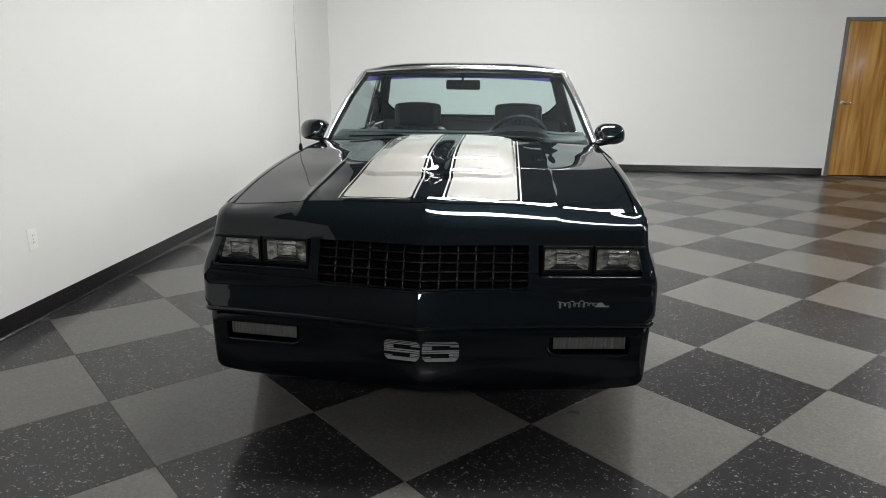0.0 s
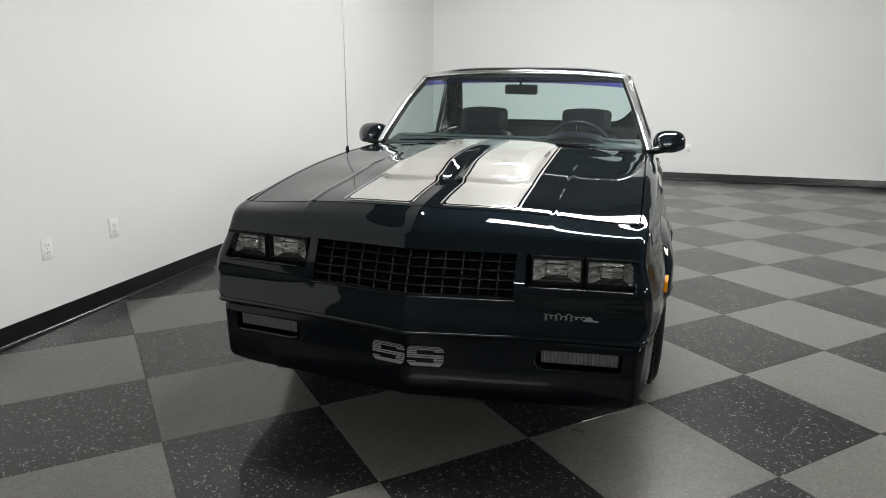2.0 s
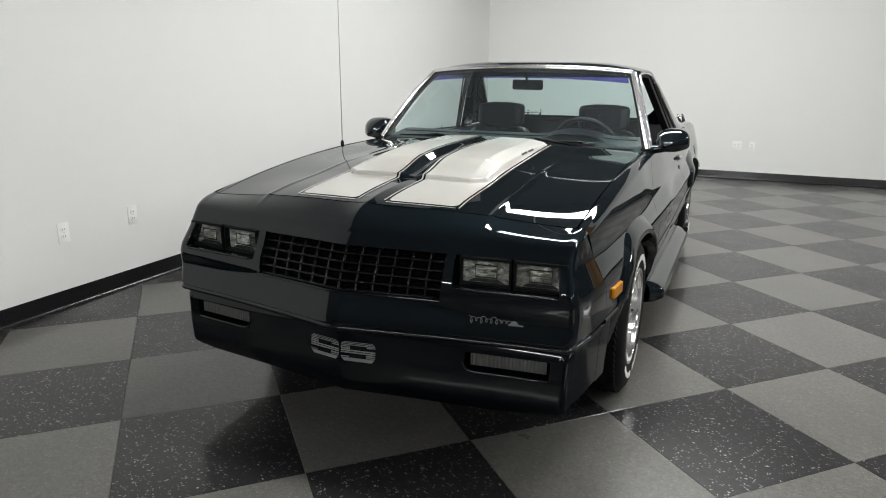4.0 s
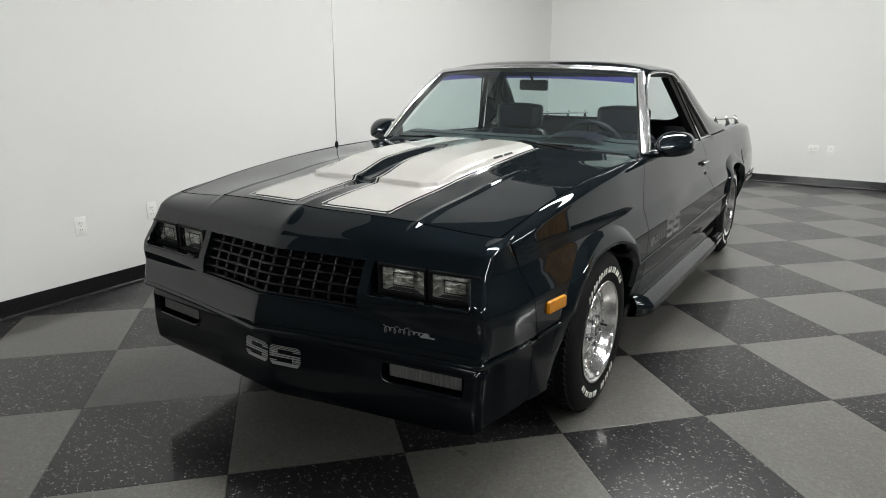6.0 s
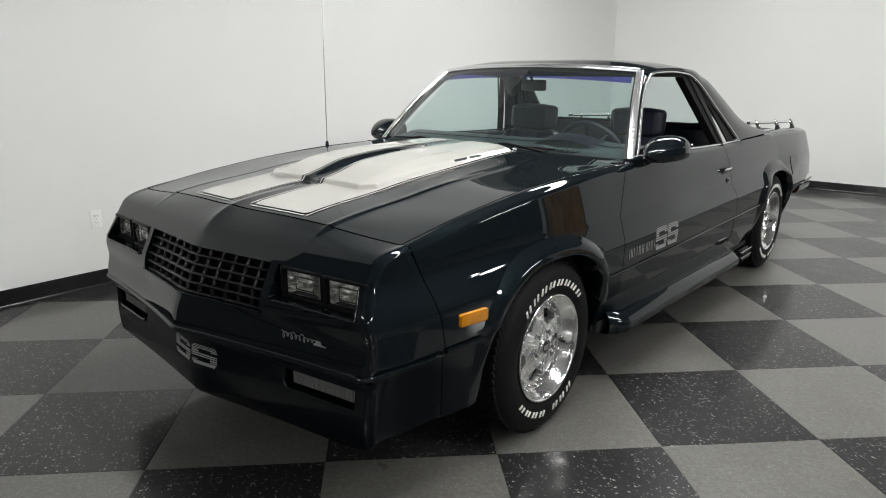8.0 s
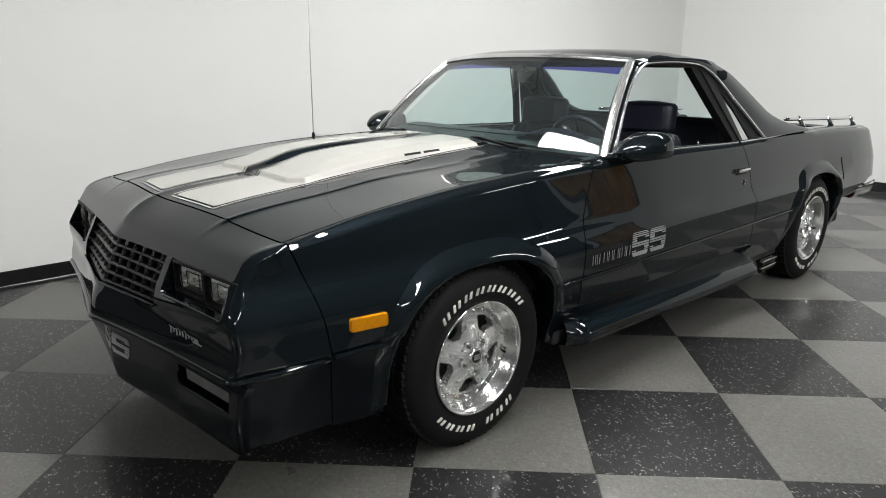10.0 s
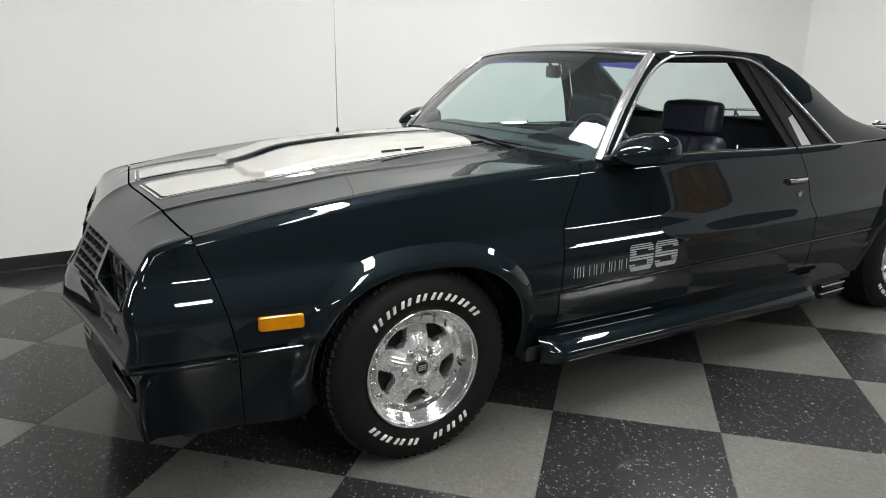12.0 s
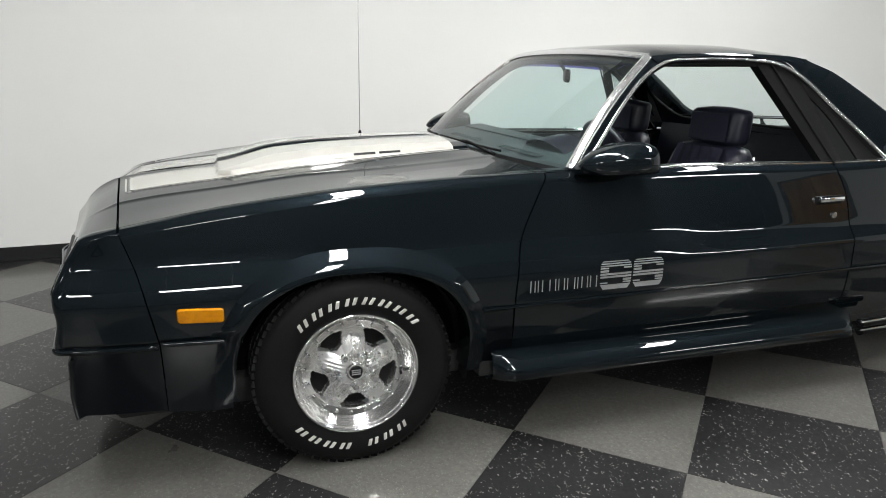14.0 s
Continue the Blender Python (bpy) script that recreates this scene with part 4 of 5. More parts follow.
        return Vector((x, rad * math.sin(a), rad * math.cos(a)))
    vs = [[bm.verts.new(dish(k, r)) for r in range(NRR + 1)] for k in range(NA)]
    for k in range(NA):
        for r in range(NRR):
            slot = 0.5 - spoke_at(2 * math.pi * (k + 0.5) / NA)
            rr = lerp(R0, R1, (r + 0.5) / NRR)
            half = 0.15 + 0.16 * (rr - 0.090) / 0.052
            hole = slot < half and 0.090 + 0.006 * (slot / 0.15) ** 2 < rr < 0.145 - 0.010 * (slot / 0.31) ** 8
            if not hole:
                bm.faces.new((vs[k][r], vs[(k + 1) % NA][r], vs[(k + 1) % NA][r + 1], vs[k][r + 1]))
    for v in [v for v in bm.verts if not v.link_faces]:
        bm.verts.remove(v)
    edges = [e for e in bm.edges if len(e.link_faces) == 1]
    for v in bmesh.ops.extrude_edge_only(bm, edges=edges)["geom"]:
        if isinstance(v, bmesh.types.BMVert):
            v.co.x -= 0.03
    sub("spokes", bm, SATIN)
    back = lathe([(0.0, 0.0), (0.0, 0.165)], 48)
    sub("brake_disc", back, UNDER)
    cap = lathe([(W - 0.050, 0.036), (W - 0.024, 0.035), (W - 0.016, 0.031), (W - 0.014, 0.024), (W - 0.016, 0.022), (W - 0.016, 0.0)], 32)
    c = sub("centre_cap", cap, ALU)
    o = part("emblem", lathe([(W - 0.0150, 0.0), (W - 0.0150, 0.0215), (W - 0.017, 0.022)], 24), BLACK, None)
    o.parent = c
    for k in range(3):
        o = part("emblem_bar", boxed(W - 0.0152, -0.015, -0.009 + 0.007 * k, W - 0.0138, 0.015, -0.0055 + 0.007 * k), DECAL, None)
        o.parent = c
    for k in range(5):
        a = 2 * math.pi * (k + 0.5) / 5
        nut = lathe([(W - 0.055, 0.0140), (W - 0.036, 0.0140), (W - 0.034, 0.0108), (W - 0.020, 0.0105), (W - 0.016, 0.0075), (W - 0.015, 0.0)], 6)
        sub("lug_nut", moved(nut, Matrix.Translation((0, 0.058 * math.sin(a), 0.058 * math.cos(a)))), CHROME)
    for k in range(20):
        a = 2 * math.pi * (k + 0.3) / 20
        riv = lathe([(W - 0.052, 0.0066), (W - 0.044, 0.0066), (W - 0.0395, 0.004), (W - 0.039, 0.0)], 10)
        sub("rivet", moved(riv, Matrix.Translation((0, 0.159 * math.sin(a), 0.159 * math.cos(a)))), CHROME)
    valve = tube([(W - 0.05, 0.162 * math.sin(1.75), 0.162 * math.cos(1.75)), (W - 0.022, 0.156 * math.sin(1.75), 0.156 * math.cos(1.75))], 0.005, 8)
    sub("valve", valve, BLACK)
    return hub


WHEEL_X = 0.752
first = make_wheel((WHEEL_X, 2.0, 0.327), 1)


def wheel_copy(y, s):
    m = Matrix.Translation(Vector((s * WHEEL_X, y, 0.327)) - OFF) @ (Matrix.Identity(4) if s > 0 else Matrix.Rotation(math.pi, 4, "Z"))
    return copy_thing(first, m)


wheel_copy(2.0, -1)
wheel_copy(4.98, 1)
wheel_copy(4.98, -1)


# ---- cab ----
def glass_x(z):
    return 0.785 - (z - 0.945) * 0.395


def ws_bottom(u):
    return Vector((0.775 * u, 2.60 + 0.195 * abs(u) ** 2.2, 0.985 - 0.032 * u * u))


def ws_top(u):
    return Vector((0.612 * u, 3.105 + 0.085 * abs(u) ** 2.2, 1.362 - 0.026 * abs(u) ** 2.4))


def windshield(u, v):
    """u from -1 to 1 across, v from 0 at the cowl to 1 at the roof."""
    a, b = ws_bottom(u), ws_top(u)
    p = a.lerp(b, v)
    p.z += 0.016 * math.sin(math.pi * v)
    p.y -= 0.012 * math.sin(math.pi * v)
    return p


w = part("windshield", grid(lambda u, v: windshield(1.94 * u - 0.97, 0.02 + 0.945 * v), 40, 16), GLASS, car, "curved tinted windshield with a blue top band")
w.visible_shadow = False
w = part("tint_band", grid(lambda u, v: windshield(1.9 * u - 0.95, 0.83 + 0.10 * v) + Vector((0, 0.004, -0.004)), 40, 3), TINT, w, "deep blue shade band")
w.visible_shadow = False
# black border inside the glass
for s in (-1, 1):
    part("glass_border", grid(lambda u, v, s=s: windshield(s * (0.965 + 0.032 * u), v) + Vector((0, 0.006, -0.004)), 2, 16), BLACK, car)
part("glass_border", grid(lambda u, v: windshield(2 * u - 1, 0.925 + 0.075 * v) + Vector((0, 0.006, -0.006)), 40, 2), BLACK, car)


def drip(t):
    """The roof drip line on the side: up the pillar, along the roof, down the quarter window."""
    y = curve(t, (0, 2.832), (0.30, 3.205), (0.36, 3.30), (0.6, 3.70), (0.68, 3.84), (0.84, 4.07), (1.0, 4.285))
    z = curve(t, (0, 0.950), (0.30, 1.300), (0.36, 1.329), (0.5, 1.336), (0.62, 1.326), (0.68, 1.298), (0.84, 1.122), (1.0, 0.938))
    return Vector((glass_x(z) + 0.006, y, z))


def flip(p, s):
    return Vector((s * p.x, p.y, p.z))


for s in (1, -1):
    # front pillar skin between glass and door opening
    def pillar(u, v, s=s):
        a, b = windshield(0.985, v), drip(0.335 * v)
        p = a.lerp(b, u)
        p += Vector((0.012, -0.006, 0.0)) * math.sin(math.pi * u)
        return flip(p, s)
    bm = grid(pillar, 6, 20)
    flange(bm, 0.03, (0, 3.5, 0.9))
    part("front_pillar", bm, PAINT, car)
    pts = [flip(windshield(1.0, v) + Vector((0.003, -0.004, 0)), s) for v in np.linspace(0, 1, 24)]
    part("windshield_trim", strip(pts, (s * 0.35, -0.5, 0.72), 0.036, 0.010), TRIM, car, "bright chrome moulding up the pillar", sharp=70)
    pts = [flip(drip(t), s) for t in np.linspace(0, 1, 70)]
    part("drip_rail", strip(pts, (s, 0, 0.45), 0.013, 0.008), TRIM, car, "thin chrome drip rail over the side windows", sharp=70)
    # black rubber frame just inside the drip rail
    def frame_in(u, v, s=s):
        a = drip(u)
        c = Vector((glass_x(1.12), 3.62, 1.12))
        d = (c - a)
        d.x = 0
        b = a + d.normalized() * (0.024 if u < 0.64 else lerp(0.028, 0.074 if s > 0 else 0.035, (u - 0.64) / 0.36))
        b.x = glass_x(b.z) - 0.012
        return flip(a.lerp(b, v) + Vector((-0.004 + 0.004 * v, 0, 0)), s)
    part("window_seal", grid(frame_in, 70, 3), RUBBER, car, sharp=60)
pts = [windshield(u, 1.0) + Vector((0, -0.004, 0.003)) for u in np.linspace(-1, 1, 40)]
part("windshield_trim", strip(pts, (0, -0.5, 0.85), 0.034, 0.007), TRIM, car, "bright chrome moulding over the glass", sharp=70)


# ---- roof, sails and rear window ----
def roof_side(v):
    """Roof's outer edge, v from the front pillar to the rear window."""
    y = lerp(3.19, 3.96, v)
    return Vector((curve(v, (0, 0.618), (0.15, 0.634), (0.6, 0.636), (1, 0.618)), y, curve(v, (0, 1.340), (0.15, 1.350), (0.5, 1.356), (0.85, 1.350), (1, 1.338))))


def roof(u, v):
    a = 2 * u - 1
    e = roof_side(v)
    y = lerp(ws_top(a).y + 0.012, 3.99 - 0.03 * a * a, v)
    crown = curve(v, (0, 0.027), (0.25, 0.046), (0.6, 0.046), (0.85, 0.030), (1, 0.012))
    z = e.z + crown * (1 - abs(a) ** 4.0)
    return Vector((e.x * a, y, z))


bm = grid(roof, 40, 26)
flange(bm, 0.02, (0, 3.5, 0.9))
part("roof", bm, PAINT, car, "painted roof panel", sharp=50)
for s in (1, -1):
    # cheek between the roof's edge and the drip rail
    def cheek(u, v, s=s):
        t = lerp(0.31, 0.70, u)
        b = drip(t)
        a = roof_side(u)
        p = a.lerp(b, v)
        p.x += 0.012 * math.sin(math.pi * v)
        return flip(p, s)
    bm = grid(cheek, 40, 6)
    outward(bm, (0, 3.5, 0.9))
    part("roof_rail", bm, PAINT, car, sharp=60)

    def ridge(t):
        """Rear edge of the sail, sweeping from the roof down to the bed rail."""
        y = curve(t, (0, 3.96), (0.15, 4.08), (0.4, 4.23), (0.6, 4.37), (0.72, 4.46), (0.84, 4.60), (0.93, 4.78), (1.0, 5.02))
        z = curve(t, (0, 1.336), (0.15, 1.290), (0.4, 1.205), (0.6, 1.115), (0.72, 1.062), (0.84, 1.015), (0.93, 0.978), (1.0, 0.942))
        return Vector((lerp(0.618, min(glass_x(z) - 0.005, 0.775), min(1, t / 0.15)), y, z))

    def sail(u, v, s=s):
        a, b = drip(0.70 + 0.30 * u), ridge(u)
        if v < 0.7:
            p = a.lerp(b, v / 0.7)
            p.x = lerp(a.x, b.x, v / 0.7) + 0.010 * math.sin(math.pi * v / 0.7)
        else:
            k = (v - 0.7) / 0.3
            p = b + Vector((-0.045 * min(1, k * 1.4), -0.05 * max(0, k - 0.4) / 0.6, 0.006 * math.sin(math.pi * min(1, k * 1.4)) - 0.04 * max(0, k - 0.6)))
        return flip(p, s)
    bm = grid(sail, 36, 24)
    outward(bm, (s * 0.5, 4.2, 0.9))
    part("sail_panel", bm, PAINT, car, "painted sail sweeping from roof to bed rail", sharp=60)

    # shelf under the quarter window, and bed rail top with inner wall
    def shelf(u, v, s=s):
        y = lerp(2.66, 4.99, u)
        z = top_z(y)
        return flip(Vector((lerp(side_x(y, z), 0.735, v), y, z + 0.004 * math.sin(math.pi * v))), s)
    part("belt_shelf", grid(shelf, 60, 4), PAINT, car)
    def rail(u, v, s=s):
        y = lerp(4.85, 6.08, u)
        z = top_z(y)
        x0 = side_x(y, z)
        prof = [(0, 0.0), (-0.02, 0.010), (-0.05, 0.014), (-0.10, 0.012), (-0.125, 0.004), (-0.13, -0.02), (-0.13, -0.40)]
        k = v * 6
        i = min(int(k), 5)
        d, h = (lerp(prof[i][q], prof[i + 1][q], k - i) for q in (0, 1))
        return flip(Vector((x0 + d, y, z + h)), s)
    part("bed_rail", grid(rail, 40, 6), PAINT, car, sharp=50)

    # bright rail on three posts along the bed side
    pts = [flip(Vector((0.685, y, lerp(1.008, 0.962, (y - 4.82) / 1.25))), s) for y in np.linspace(4.82, 6.07, 24)]
    bar = part("bed_rail_bar", tube(pts, 0.011, 10), CHROME, car, "chrome rail along the bed side")
    for y in (5.05, 5.55, 6.0):
        zt = lerp(1.008, 0.962, (y - 4.82) / 1.25)
        part("post", tube([flip(Vector((0.70, y + 0.02, top_z(y) + 0.008)), s), flip(Vector((0.70, y + 0.005, lerp(top_z(y), zt, 0.6))), s), flip(Vector((0.685, y - 0.03, zt + 0.012)), s)], [0.022, 0.014, 0.011], 10), CHROME, bar, "chrome post")

    # belt moulding, quarter glass, centre post
    pts = [flip(Vector((side_x(y, top_z(y)) - 0.004, y, top_z(y) + 0.003)), s) for y in np.linspace(2.85, 4.30, 50)]
    part("belt_moulding", strip(pts, (s * 0.5, 0, 0.8), 0.014, 0.007), CHROME, car, sharp=70)
    def post(u, v, s=s):
        a, b = Vector((0, 3.690 if s > 0 else 3.765, 1.318)), Vector((0, 3.950 if s > 0 else 3.965, 0.925))
        c, d = Vector((0, 3.880 if s > 0 else 3.830, 1.300)), Vector((0, 4.054 if s > 0 else 4.030, 0.925))
        p = a.lerp(b, v).lerp(c.lerp(d, v), u)
        p.x = glass_x(p.z) - 0.006 + 0.006 * math.sin(math.pi * u)
        return flip(p, s)
    bm = grid(post, 6, 12)
    flange(bm, 0.04 if s > 0 else 0.010, (0, 3.9, 1.1))
    part("centre_post", bm, BLACK, car, "black slanted post behind the door window", sharp=50)
    pts = [flip(Vector((glass_x(z) + 0.001, lerp(3.755, 4.00, k), z)), s) for k, z in ((k, lerp(1.318, 0.925, k)) for k in np.linspace(0, 1, 20))]
    part("post_seam", strip(pts, (s, 0, 0.3), 0.008, 0.006), RUBBER, car)
    def quarter(u, v, s=s):
        a = Vector((0, lerp(3.825, 4.045, v), lerp(1.300, 0.925, v)))
        b = drip(0.68 + 0.32 * v)
        p = Vector((0, lerp(a.y, b.y - 0.015, u), lerp(a.z, b.z, u)))
        p.x = glass_x(p.z) - 0.015
        return flip(p, s)
    # broad black seal between the quarter glass and the drip moulding
    def seal(u, v, s=s):
        a = Vector((0, curve(v, (0, 3.868), (0.25, 3.928), (0.6, 4.035), (1, 4.150)), curve(v, (0, 1.315), (0.25, 1.215), (0.6, 1.095), (1, 0.928))))
        b = drip(0.665 + 0.335 * v)
        p = Vector((0, lerp(a.y, b.y - 0.004, u), lerp(a.z, b.z, u)))
        p.x = glass_x(p.z) - 0.010 + 0.004 * math.sin(math.pi * u)
        return flip(p, s)
    if s > 0:
        bm = grid(seal, 6, 12)
        flange(bm, 0.008)
        part("quarter_seal", bm, BLACK, car, sharp=50)
    q = part("quarter_window", grid(quarter, 6, 12), SMOKEG, car, "small tinted triangular quarter window")
    q.visible_shadow = False
# the far door's glass is up
def door_glass(u, v):
    a, b = lerp(2.86, 4.01, u), lerp(3.26, 3.74, u)
    p = Vector((0, lerp(a, b, v), lerp(0.93, 1.32, v)))
    return Vector((-glass_x(p.z) + 0.016, p.y, p.z))
q = part("door_window", grid(door_glass, 10, 8), SIDEG, car, "closed tinted door window")
q.visible_shadow = False


def back_glass(u, v, grow=0.0):
    """Rear window with rounded corners, leaning forward at the top."""
    a = 2 * u - 1
    half = lerp(0.680, 0.590, v ** 1.8) + grow
    z = lerp(1.018 - grow, 1.318 + grow, v)
    if abs(a) > 0.74:
        z += 0.13 * ((abs(a) - 0.74) / 0.26) ** 2.2 * (1 - v)
    return Vector((half * a, lerp(4.28, 4.00, (z - 1.015) / 0.303) + 0.05 * (1 - a * a) * 0.5, z))


q = part("rear_window", grid(lambda u, v: back_glass(u, v), 40, 16), SIDEG, car, "wide tinted rear window with rounded corners")
q.visible_shadow = False
rim_pts = [back_glass(u, 0) for u in np.linspace(0, 1, 40)] + [back_glass(1, v) for v in np.linspace(0.05, 1, 14)] + [back_glass(u, 1) for u in np.linspace(1, 0, 40)] + [back_glass(0, v) for v in np.linspace(0.95, 0.05, 14)]
part("rear_window_seal", tube(rim_pts, 0.009, 8, closed=True), BLACK, car)


def rear_frame(u, v):
    """Trimmed panel that fills the corners round the lower edge of the rear window."""
    p = back_glass(u, 0)
    a = 2 * u - 1
    return p.lerp(Vector((0.74 * a, 4.30, 0.975)), v) if v > 0 else p


part("rear_frame", grid(rear_frame, 40, 4), VINYL, car)
part("cab_back_wall", grid(lambda u, v: Vector((lerp(-0.70, 0.70, u), 4.36 - 0.06 * v, lerp(0.5, 0.985, v))), 8, 4), PAINT, car)
part("bed_floor", boxed(-0.63, 4.36, 0.53, 0.63, 6.06, 0.56), UNDER, car)


def gate(u, v):
    a = 2 * u - 1
    z = lerp(0.50, 0.895, v)
    return Vector(((side_x(6.04, z) - 0.02) * a, 6.10 + 0.03 * math.sin(math.pi * v) - 0.06 * a**4, z))


bm = grid(gate, 20, 10)
flange(bm, 0.04)
part("tailgate", bm, PAINT, car)
for s in (1, -1):
    part("tail_lamp", boxed(min(s * 0.62, s * 0.80), 6.085, 0.46, max(s * 0.62, s * 0.80), 6.13, 0.52, bevel=0.006), mat("red_lens", (0.35, 0.01, 0.01), 0.2, 0, 0.6, vary=0.1), car, "red tail lamp lens")
def rear_bumper(u, v):
    a = 2 * u - 1
    prof = [(-0.045, 0.43), (0.0, 0.425), (0.02, 0.44), (0.03, 0.475), (0.03, 0.52), (0.02, 0.55), (0.0, 0.56), (-0.045, 0.562)]
    k = v * 7
    i = min(int(k), 6)
    d, z = (lerp(prof[i][q], prof[i + 1][q], k - i) for q in (0, 1))
    b = abs(a)
    if b < 0.72:
        x, y = b / 0.72 * 0.80, 6.19
        x, y = x, y + d - 0.05 * (b / 0.72) ** 3
    else:
        kk = (b - 0.72) / 0.28
        th = min(1, kk / 0.35) * math.pi / 2
        x = 0.80 + (0.045 + d) * math.sin(th)
        y = 6.095 + (0.045 + d) * math.cos(th) - max(0, kk - 0.35) / 0.65 * 0.36
    return Vector((math.copysign(x, a), y, z))
bm = grid(rear_bumper, 80, 7)
outward(bm, (0, 5.8, 0.49))
part("rear_bumper", bm, CHROME, car, "chrome rear bumper wrapping the corner", sharp=60)
part("fuel_door", flange(grid(lambda u, v: Vector((side_x(lerp(5.40, 5.53, u), lerp(0.60, 0.745, v)) + 0.0035, lerp(5.40, 5.53, u), lerp(0.60, 0.745, v))), 6, 6), 0.004), PAINT, car, "rectangular painted fuel door")


# ---- doors: handle, lock, mirror, inner panel ----
for d, s in zip(doors, (1, -1)):
    x = side_x(3.95, 0.79)
    rec = boxed(-0.006, 3.875, 0.762, 0.003, 4.015, 0.808, bevel=0.003)
    h = part("door_handle", moved(rec, Matrix.Translation((s * x, 0, 0))), BLACK, d, "chrome paddle door handle")
    part("handle_paddle", moved(boxed(0.0, 3.882, 0.786, 0.022, 4.008, 0.806, bevel=0.005), Matrix.Translation((s * x - (0 if s > 0 else 0.022), 0, 0))), CHROME, d, "chrome handle")
    x = side_x(3.975, 0.728)
    part("lock", moved(lathe([(0, 0.014), (0.004, 0.014), (0.006, 0.011), (0.0062, 0.0)], 20), Matrix.Translation((s * x, 3.972, 0.728)) @ (Matrix.Identity(4) if s > 0 else Matrix.Rotation(math.pi, 4, "Z"))), CHROME, d, "round chrome key lock")
    part("lock_knob", tube([(s * 0.755, 3.62, 0.93), (s * 0.752, 3.62, 0.962)], [0.004, 0.005], 8), CHROME, d)

    # mirror: a smooth pod that tapers forward, cut flat at the back
    rings = []
    bm = bmesh.new()
    ys = [2.782 + 0.25 * (k / 20) for k in range(21)]
    for y in ys:
        k = max(0.0, (2.94 - y) / 0.162)
        sc = max(0.03, (1 - k ** 1.7)) ** 0.72
        r = max(0.0, (y - 2.94) / 0.092)
        sc *= 1 - 0.16 * r ** 4
        ring = []
        for j in range(28):
            a = 2 * math.pi * j / 28
            ca, sa = math.cos(a), math.sin(a)
            px = math.copysign(abs(ca) ** 0.7, ca) * 0.086 * sc
            pz = math.copysign(abs(sa) ** (0.85 if sa > 0 else 0.5), sa) * (0.070 * sc if sa > 0 else 0.040 * min(1.0, 1.4 * sc))
            ring.append(bm.verts.new((s * (0.882 - 0.025 * k + px), y, 0.983 - 0.008 * k + pz)))
        rings.append(ring)
    for p, q in zip(rings, rings[1:]):
        for j in range(28):
            bm.faces.new((p[j], p[(j + 1) % 28], q[(j + 1) % 28], q[j]))
    bm.faces.new(rings[0])
    edge = rings[-1]
    inner = [bm.verts.new((s * (0.882 + (abs(v.co.x) - 0.882) * 0.88), 3.032, 0.983 + (v.co.z - 0.983) * 0.88)) for v in edge]
    back = [bm.verts.new((v.co.x, 3.012, v.co.z)) for v in inner]
    for j in range(28):
        n = (j + 1) % 28
        bm.faces.new((edge[j], edge[n], inner[n], inner[j]))
        bm.faces.new((inner[j], inner[n], back[n], back[j]))
    bmesh.ops.recalc_face_normals(bm, faces=bm.faces)
    gl = [v.co.copy() for v in back]
    mirror = part("wing_mirror", bm, PAINT, car, "painted aerodynamic wing mirror", sharp=50)
    b2 = bmesh.new()
    b2.faces.new([b2.verts.new(c + Vector((0, 0.001, 0))) for c in gl])
    part("mirror_glass", b2, CHROME, mirror)
    part("mirror_foot", moved(boxed(-0.055, -0.075, -0.022, 0.055, 0.06, 0.018, bevel=0.015), Matrix.Translation((s * 0.81, 2.865, 0.955)) @ Matrix.Rotation(radians(-12 * s), 4, "Y")), PAINT, mirror)
    part("door_trim", boxed(min(s * 0.73, s * 0.765), 2.7, 0.35, max(s * 0.73, s * 0.765), 4.2, 0.925, bevel=0.012), VINYL, d, "dark inner door panel")


# ---- cowl and wipers ----
def cowl(u, v):
    a = 2 * u - 1
    p, q = Vector((0.76 * a, hood_back(0.76 * a) - 0.02, hood_z(0.75 * a, 2.5) - 0.024)), ws_bottom(a)
    return p.lerp(q + Vector((0, 0.02, -0.008)), v)


part("cowl", grid(cowl, 40, 4), BLACK, car, "black cowl below the windshield")
for x0, x1 in ((0.44, -0.08), (-0.16, -0.62)):
    arm = part("wiper", tube([ws_bottom(x0 / 0.775) + Vector((0, -0.010, -0.006)), windshield((x0 * 0.6 + x1 * 0.4) / 0.775, 0.030) + Vector((0, -0.014, 0.004)), windshield(((x0 + x1) / 2) / 0.76, 0.025) + Vector((0, -0.010, 0.004))], [0.008, 0.006, 0.0045], 8), BLACK, car, "black wiper resting on the cowl")
    part("blade", tube([windshield(lerp(x0, x1, k) / 0.775, 0.020) + Vector((0, -0.008, 0.002)) for k in np.linspace(-0.05, 1, 14)], 0.005, 6), RUBBER, arm)


# ---- lamps, grille and emblems on the nose ----
def nose_at(x, z):
    return nose_y(z) + sweep(abs(x), z)


